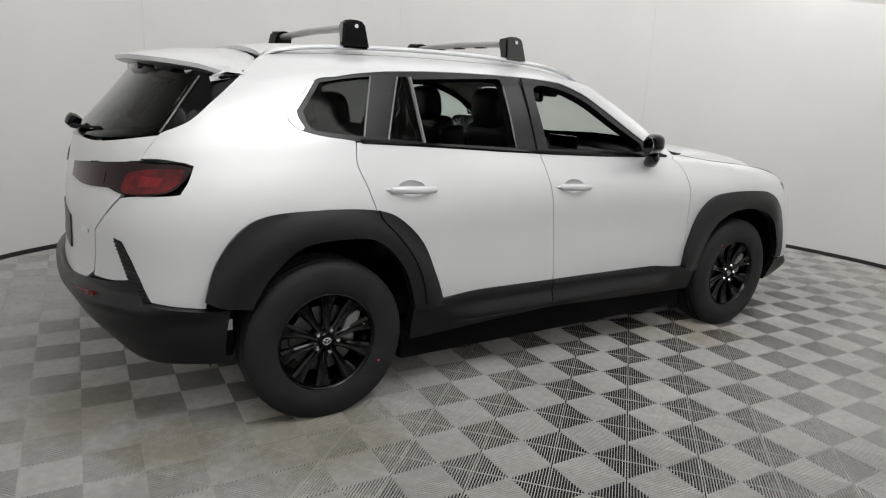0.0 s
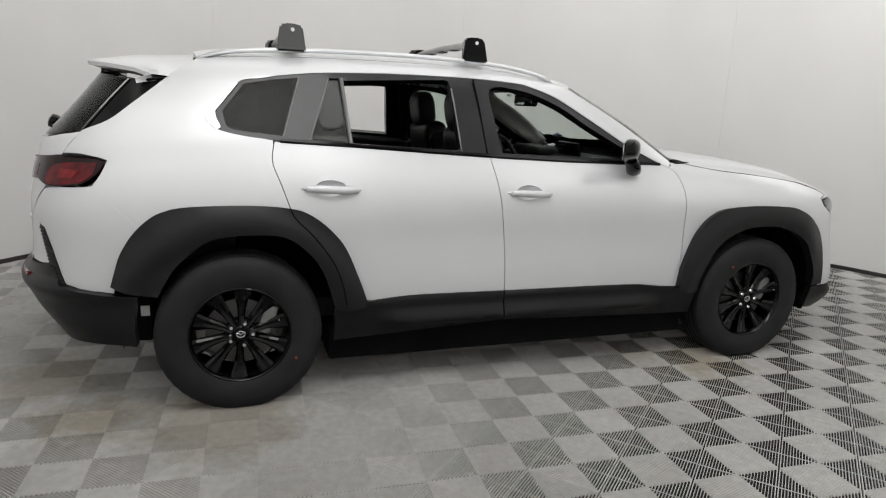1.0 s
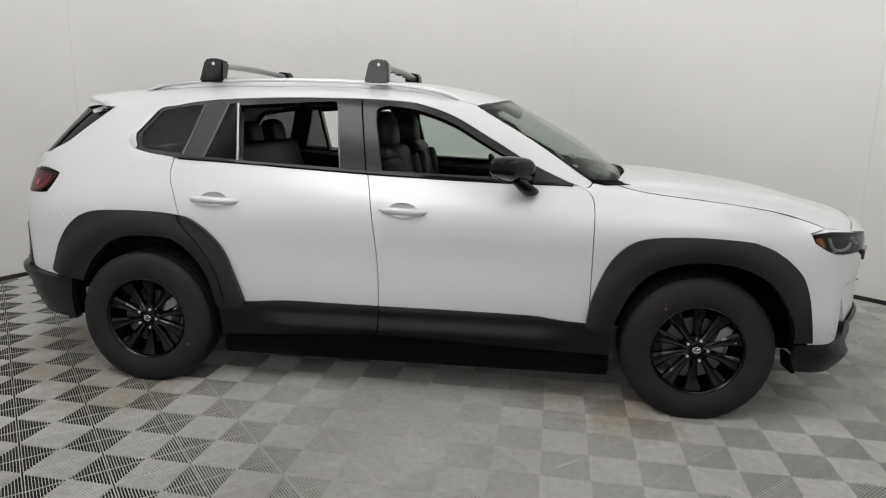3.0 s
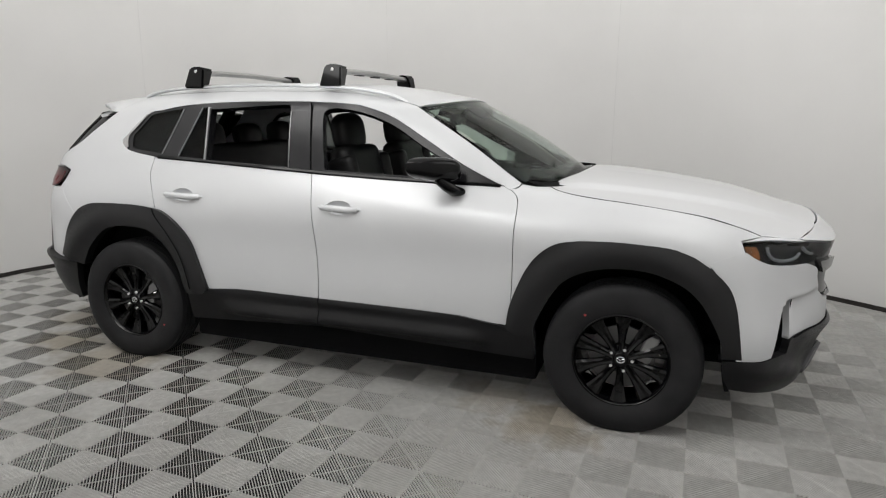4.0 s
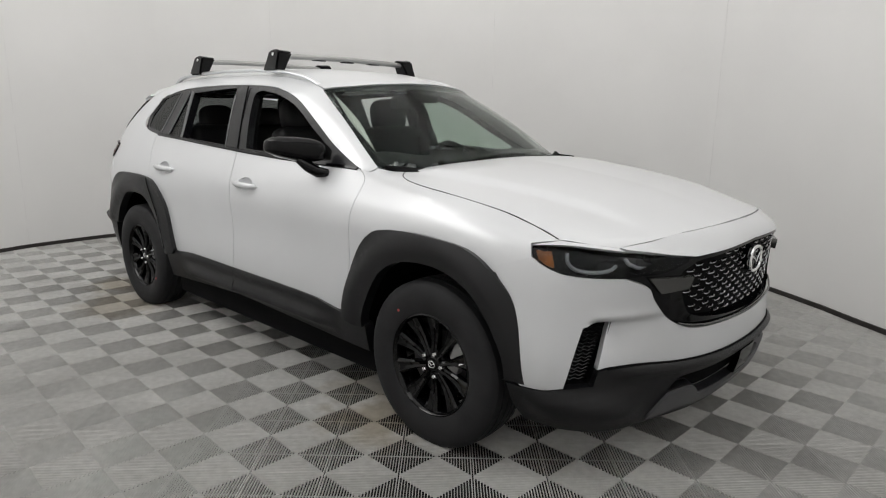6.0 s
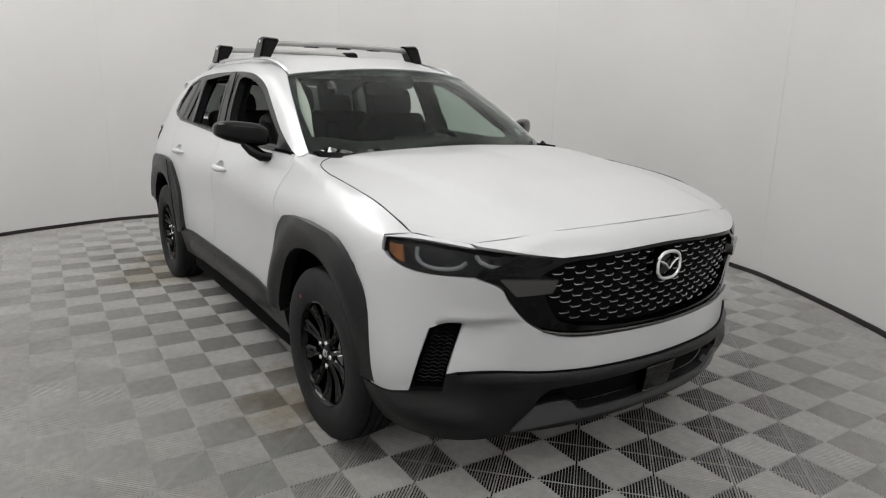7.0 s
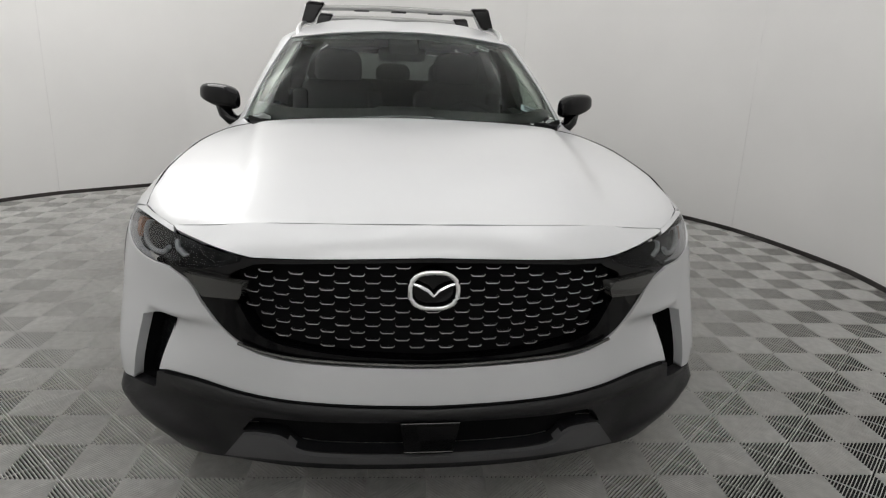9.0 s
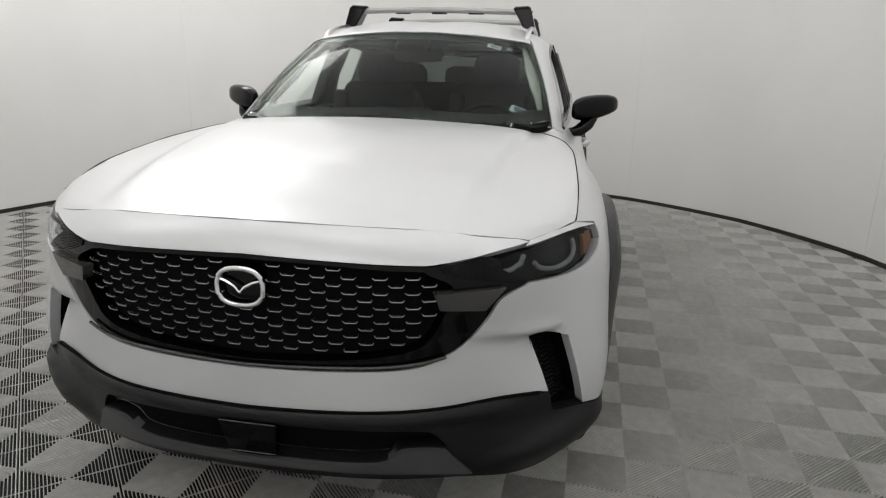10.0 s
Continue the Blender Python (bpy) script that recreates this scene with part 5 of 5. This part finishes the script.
for y in (-.70, -.5, 0, .5, .70):
    cols.append([dash.verts.new((x - .12 * (y / .7) ** 2 * (1 if x > .7 else .3), y, z)) for x, z in prof])
for a, b in zip(cols, cols[1:]):
    for k in range(len(prof)):
        j = (k + 1) % len(prof)
        dash.faces.new((a[k], a[j], b[j], b[k]))
dash.faces.new(cols[0])
dash.faces.new(list(reversed(cols[-1])))
bmesh.ops.recalc_face_normals(dash, faces=dash.faces)
dashboard = part("dashboard", smooth_all(dash, 50), TRIM, car, "black dashboard")
part("instrument_hood", cushion((.60, .37, 1.09), (.16, .40, .06), None, .025), TRIM, dashboard)
part("display_screen", box_mesh((.66, 0, 1.125), (.02, .27, .085), Euler((0, -.15, 0)), .006), GLOSS, dashboard, "dark display screen")
part("console", box_mesh((.25, 0, .66), (.75, .22, .26), None, .04), TRIM, car)
wheel_m = Matrix.Translation((.40, .37, 1.01)) @ Matrix.Rotation(radians(-25), 4, "Y")
steer = part("steering_wheel", moved(tube([(0, .182 * math.cos(a), .182 * math.sin(a)) for a in np.linspace(0, 2 * math.pi, 36, endpoint=False)], .015, 10, True), wheel_m), LEATHER, car, "black leather steering wheel")
part("wheel_boss", moved(join(cushion((.03, 0, 0), (.06, .15, .12), None, .03), box_mesh((.02, .10, -.005), (.02, .12, .03)), box_mesh((.02, -.10, -.005), (.02, .12, .03)), box_mesh((.02, 0, -.10), (.02, .04, .14))), wheel_m), TRIM, steer)
part("rear_view_mirror", join(cushion((.33, 0, 1.415), (.04, .25, .068), Euler((0, .1, .06)), .018), tube([(.34, 0, 1.43), (.40, 0, 1.485), (.44, 0, 1.50)], .014, 8)), GLOSS, car, "black inside mirror")
part("mirror_face", box_mesh((.307, -.008, 1.413), (.004, .215, .048), Euler((0, .1, .06)), .001), MIRRORGLASS, car, "inside mirror glass")
part("camera_pod", cushion((.46, 0, 1.470), (.14, .15, .06), Euler((0, .5, 0)), .02), TRIM, car, "black sensor pod behind the glass")
both("sun_visor", box_mesh((.24, -.33, 1.485), (.16, .36, .014), Euler((0, .22, 0)), .006), HEADLINER, car, "pale sun visor")
# wheel house sticker behind the rear wheel
part("splash_guard", box_mesh((-1.81, -.70, .43), (.07, .20, .24), None, .01), DARK, car, "black wheel house splash guard")
part("sticker", box_mesh((-1.798, -.802, .449), (.036, .003, .046), None, .001), PAPER, car, "small white sticker in the wheel house")
# papers on the glass
for x, y, w, h, mat, label in ((.462, .410, .040, .075, PAPER, "white paper label on the glass"), (.435, .485, .025, .03, PAPER, "small paper label on the glass"), (.885, .575, .040, .09, BLUEPAPER, "pale blue paper label on the glass")):
    bm = sheet(TOP, [(x - w / 2, -y - h / 2), (x + w / 2, -y - h / 2 + .01), (x + w / 2, -y + h / 2), (x - w / 2, -y + h / 2 - .01)], off=-0.0125, depth=0.0006, step=0.03, back=True)
    st = part("glass_label", bm, mat, screen, label)
    for k in range(2):
        bar_bm = sheet(TOP, [(x - w * .22 + k * w * .36 - .005, -y - h * .38), (x - w * .22 + k * w * .36 + .005, -y - h * .38 + .004), (x - w * .22 + k * w * .36 + .005, -y + h * .30), (x - w * .22 + k * w * .36 - .005, -y + h * .30 - .004)], off=-0.0118, depth=0.0004, step=0.03)
        part("print_bar", bar_bm, LAMPGREY, screen)

# ---------------------------------------------------------------- the round booth
def wall_radius(az):
    """Radius of the booth: round at the back, and wider where the camera goes along it."""
    knots = [(-180, 3.70), (-140, 3.74), (-125, 3.90), (-100, 3.93), (-80, 4.02), (-60, 4.25), (-40, 4.45), (-15, 4.62), (5, 4.60), (17, 4.45), (30, 4.10), (45, 3.76), (60, 3.70), (180, 3.70)]
    return float(np.interp(az, [k[0] for k in knots], [k[1] for k in knots]))


AZ = np.arange(-180, 180, 1.0)
RAW = np.array([wall_radius(a) for a in AZ])
SMOOTH = np.array([np.mean(RAW[np.arange(i - 6, i + 7) % len(AZ)]) for i in range(len(AZ))])
# the boards are twenty degrees wide and not bent quite round
SMOOTH *= 1 - 0.32 * (1 - np.cos(radians(10)) / np.cos(np.radians((AZ - 29) % 20 - 10)))


def ring_band(name, inner, outer, z0, z1, material):
    """A closed band round the booth, inner and outer given as an offset from the wall's face."""
    bm = bmesh.new()
    rows = []
    for a, r in zip(np.radians(AZ), SMOOTH):
        row = []
        for off, z in ((inner, z0), (inner, z1), (outer, z1), (outer, z0)):
            row.append(bm.verts.new((HUB[0] + (r + off) * math.cos(a), HUB[1] + (r + off) * math.sin(a), z)))
        rows.append(row)
    for a, b in zip(rows, rows[1:] + rows[:1]):
        for j in range(4):
            bm.faces.new((a[j], a[(j + 1) % 4], b[(j + 1) % 4], b[j]))
    bmesh.ops.recalc_face_normals(bm, faces=bm.faces)
    smooth_all(bm, 40)
    return tagged(part(name, bm, material, None), kind="structure")


tagged(ring_band("wall_round", 0.0, 0.12, -0.02, CEILING + 0.05, WALLPAINT), "white painted curved booth wall with faint seams", "wall")
tagged(ring_band("baseboard", -0.012, -0.001, 0.0, 0.035, SKIRT), "dark strip along the foot of the curved wall", "baseboard")

# faint upright joints of the wall boards
for az in range(-171, 180, 40):
    a = radians(az)
    r = float(np.interp(az, AZ, SMOOTH)) - 0.0008
    bm = box_mesh((0, 0, CEILING / 2), (0.003, 0.007, CEILING), None, 0)
    moved(bm, Matrix.Translation((HUB[0] + r * math.cos(a), HUB[1] + r * math.sin(a), 0)) @ Matrix.Rotation(a, 4, "Z"))
    tagged(part("trim", bm, SEAM, None), "faint upright joint between wall boards", "trim", kind="structure")
bm = lathe([(0.0, CEILING), (5.2, CEILING), (5.2, CEILING + 0.08), (0.0, CEILING + 0.08)], 64, "z", True)
tagged(part("ceiling", bm, WALLPAINT, None), "plain white ceiling", "ceiling", kind="structure")

# ---------------------------------------------------------------- tiled floor
SQUARE, TURN = 0.2035, radians(-2.75)
TILE = SQUARE * math.sqrt(2)
RINGS = 13
PITCH = TILE / 2 / RINGS


def tile_data():
    """One floor tile: thirteen square ribs, one inside the other, over open gaps, and a thin cross rib through the middle."""
    verts, faces = [], []
    for k in range(RINGS):
        mid = TILE / 2 - (k + 0.5) * PITCH
        outer, inner = mid + (0.00120 if k else 0.0022), mid - 0.00120
        n = len(verts)
        for r, z in ((outer, -0.0125), (outer - 0.0001, -0.0060), (outer - 0.0002, -0.0008), (outer - 0.0006, 0.0), (inner + 0.0006, 0.0), (inner + 0.0002, -0.0008), (inner + 0.0001, -0.0060), (inner, -0.0125)):
            verts += [(r, r, z), (-r, r, z), (-r, -r, z), (r, -r, z)]
        for lev in range(7):
            for c in range(4):
                d = (c + 1) % 4
                faces.append((n + lev * 4 + c, n + lev * 4 + d, n + lev * 4 + 4 + d, n + lev * 4 + 4 + c))
    h, w = TILE / 2, 0.0009
    for swap in (0, 1):
        n = len(verts)
        for a in (-h, h):
            for b, z in ((-w, -0.0120), (-w, -0.0080), (w, -0.0080), (w, -0.0120)):
                verts.append((a, b, z) if not swap else (b, a, z))
        faces += [(n, n + 1, n + 5, n + 4), (n + 1, n + 2, n + 6, n + 5), (n + 2, n + 3, n + 7, n + 6)]
    return verts, faces


def tile_material():
    mat, nodes, links, bsdf = node_material("floor_tile_plastic")
    info = nodes.new("ShaderNodeObjectInfo")
    geo = nodes.new("ShaderNodeNewGeometry")
    nz = nodes.new("ShaderNodeTexNoise")
    nz.inputs["Scale"].default_value, nz.inputs["Detail"].default_value = 1.3, 6
    links.new(geo.outputs["Position"], nz.inputs["Vector"])
    ramp = nodes.new("ShaderNodeValToRGB")
    ramp.color_ramp.elements[0].color, ramp.color_ramp.elements[0].position = (0.55, 0.544, 0.525, 1), 0.3
    ramp.color_ramp.elements[1].color, ramp.color_ramp.elements[1].position = (0.68, 0.677, 0.657, 1), 0.7
    links.new(nz.outputs["Fac"], ramp.inputs["Fac"])
    fine = nodes.new("ShaderNodeTexNoise")
    fine.inputs["Scale"].default_value, fine.inputs["Detail"].default_value = 28, 5
    links.new(geo.outputs["Position"], fine.inputs["Vector"])
    dirt = nodes.new("ShaderNodeMapRange")
    dirt.inputs["From Min"].default_value, dirt.inputs["From Max"].default_value = 0.3, 0.75
    dirt.inputs["To Min"].default_value, dirt.inputs["To Max"].default_value = 0.86, 1.05
    links.new(fine.outputs["Fac"], dirt.inputs["Value"])
    per = nodes.new("ShaderNodeMapRange")
    per.inputs["To Min"].default_value, per.inputs["To Max"].default_value = 0.94, 1.04
    links.new(info.outputs["Random"], per.inputs["Value"])
    mul = nodes.new("ShaderNodeMath")
    mul.operation = "MULTIPLY"
    links.new(dirt.outputs["Result"], mul.inputs[0])
    links.new(per.outputs["Result"], mul.inputs[1])
    mix = nodes.new("ShaderNodeVectorMath")
    mix.operation = "SCALE"
    links.new(ramp.outputs["Color"], mix.inputs[0])
    links.new(mul.outputs["Value"], mix.inputs["Scale"])
    # brown stains where wheels have stood
    ragged = nodes.new("ShaderNodeTexNoise")
    ragged.inputs["Scale"].default_value, ragged.inputs["Detail"].default_value = 7, 5
    links.new(geo.outputs["Position"], ragged.inputs["Vector"])
    mask = None
    for sx, sy, reach, depth in ((1.10, -0.93, 0.30, 0.65), (-2.02, -0.86, 0.26, 0.6), (-1.50, -1.00, 0.42, 0.5), (0.78, -0.72, 0.22, 0.35), (-2.30, -0.40, 0.35, 0.4)):
        away = nodes.new("ShaderNodeVectorMath")
        away.operation = "DISTANCE"
        away.inputs[1].default_value = (sx, sy, 0)
        links.new(geo.outputs["Position"], away.inputs[0])
        edge = nodes.new("ShaderNodeMath")
        edge.operation = "MULTIPLY_ADD"
        edge.inputs[1].default_value = 0.5
        links.new(ragged.outputs["Fac"], edge.inputs[0])
        links.new(away.outputs["Value"], edge.inputs[2])
        spot = nodes.new("ShaderNodeMapRange")
        spot.inputs["From Min"].default_value, spot.inputs["From Max"].default_value = reach * 0.55 + 0.22, reach + 0.25
        spot.inputs["To Min"].default_value, spot.inputs["To Max"].default_value = depth, 0.0
        links.new(edge.outputs["Value"], spot.inputs["Value"])
        if mask is None:
            mask = spot
        else:
            most = nodes.new("ShaderNodeMath")
            most.operation = "MAXIMUM"
            links.new(mask.outputs[0], most.inputs[0])
            links.new(spot.outputs[0], most.inputs[1])
            mask = most
    brown = nodes.new("ShaderNodeMix")
    brown.data_type, brown.blend_type = "RGBA", "MULTIPLY"
    brown.inputs[7].default_value = (0.62, 0.53, 0.39, 1)
    links.new(mask.outputs[0], brown.inputs[0])
    links.new(mix.outputs["Vector"], brown.inputs[6])
    links.new(brown.outputs[2], bsdf.inputs["Base Color"])
    bsdf.inputs["Roughness"].default_value = 0.55
    bsdf.inputs["Specular IOR Level"].default_value = 0.18
    return mat


TILEMAT = tile_material()
# the slab's near-black colour stands for the shade down the rib gaps
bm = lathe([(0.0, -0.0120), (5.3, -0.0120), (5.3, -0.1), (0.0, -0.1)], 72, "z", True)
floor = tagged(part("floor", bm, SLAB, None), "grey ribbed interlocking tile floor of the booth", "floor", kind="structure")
tverts, tfaces = tile_data()
tile_mesh = bpy.data.meshes.new("tile")
tile_mesh.from_pydata(tverts, [], tfaces)
tile_mesh.materials.append(TILEMAT)

spots = []
ca, sa = math.cos(TURN), math.sin(TURN)
for i in range(-28, 29):
    for j in range(-28, 29):
        if (i + j) % 2:
            continue
        u, v = -0.074 + i * SQUARE, -0.0784 + j * SQUARE
        x, y = ca * u - sa * v, sa * u + ca * v
        r = math.hypot(x - HUB[0], y - HUB[1])
        az = math.degrees(math.atan2(y - HUB[1], x - HUB[0]))
        if r < wall_radius(az) + 0.12:
            spots.append((x, y))
# the tiles beside and before the car are single pieces, the rest one sheet
spots.sort(key=lambda p: max(0, abs(p[0] - 0.6) - 2.2) + max(0, abs(p[1] + 2.1) - 1.0))
turned = Matrix.Rotation(TURN + radians(45), 4, "Z")
for x, y in spots[:300]:
    ob = new("tile", tile_mesh)
    ob.matrix_world = Matrix.Translation((x, y, 0)) @ turned
    ob.parent = floor
rest_v, rest_f = [], []
base = np.array([turned @ Vector(p) for p in tverts])
for x, y in spots[300:]:
    k = len(rest_v)
    rest_v += [(p[0] + x, p[1] + y, p[2]) for p in base]
    rest_f += [tuple(k + q for q in face) for face in tfaces]
rest = bpy.data.meshes.new("far_tiles")
rest.from_pydata(rest_v, [], rest_f)
rest.materials.append(TILEMAT)
far = new("far_tiles", rest)
far.parent = floor
tagged(far, "ribbed grey tiles further off", kind="stuff")
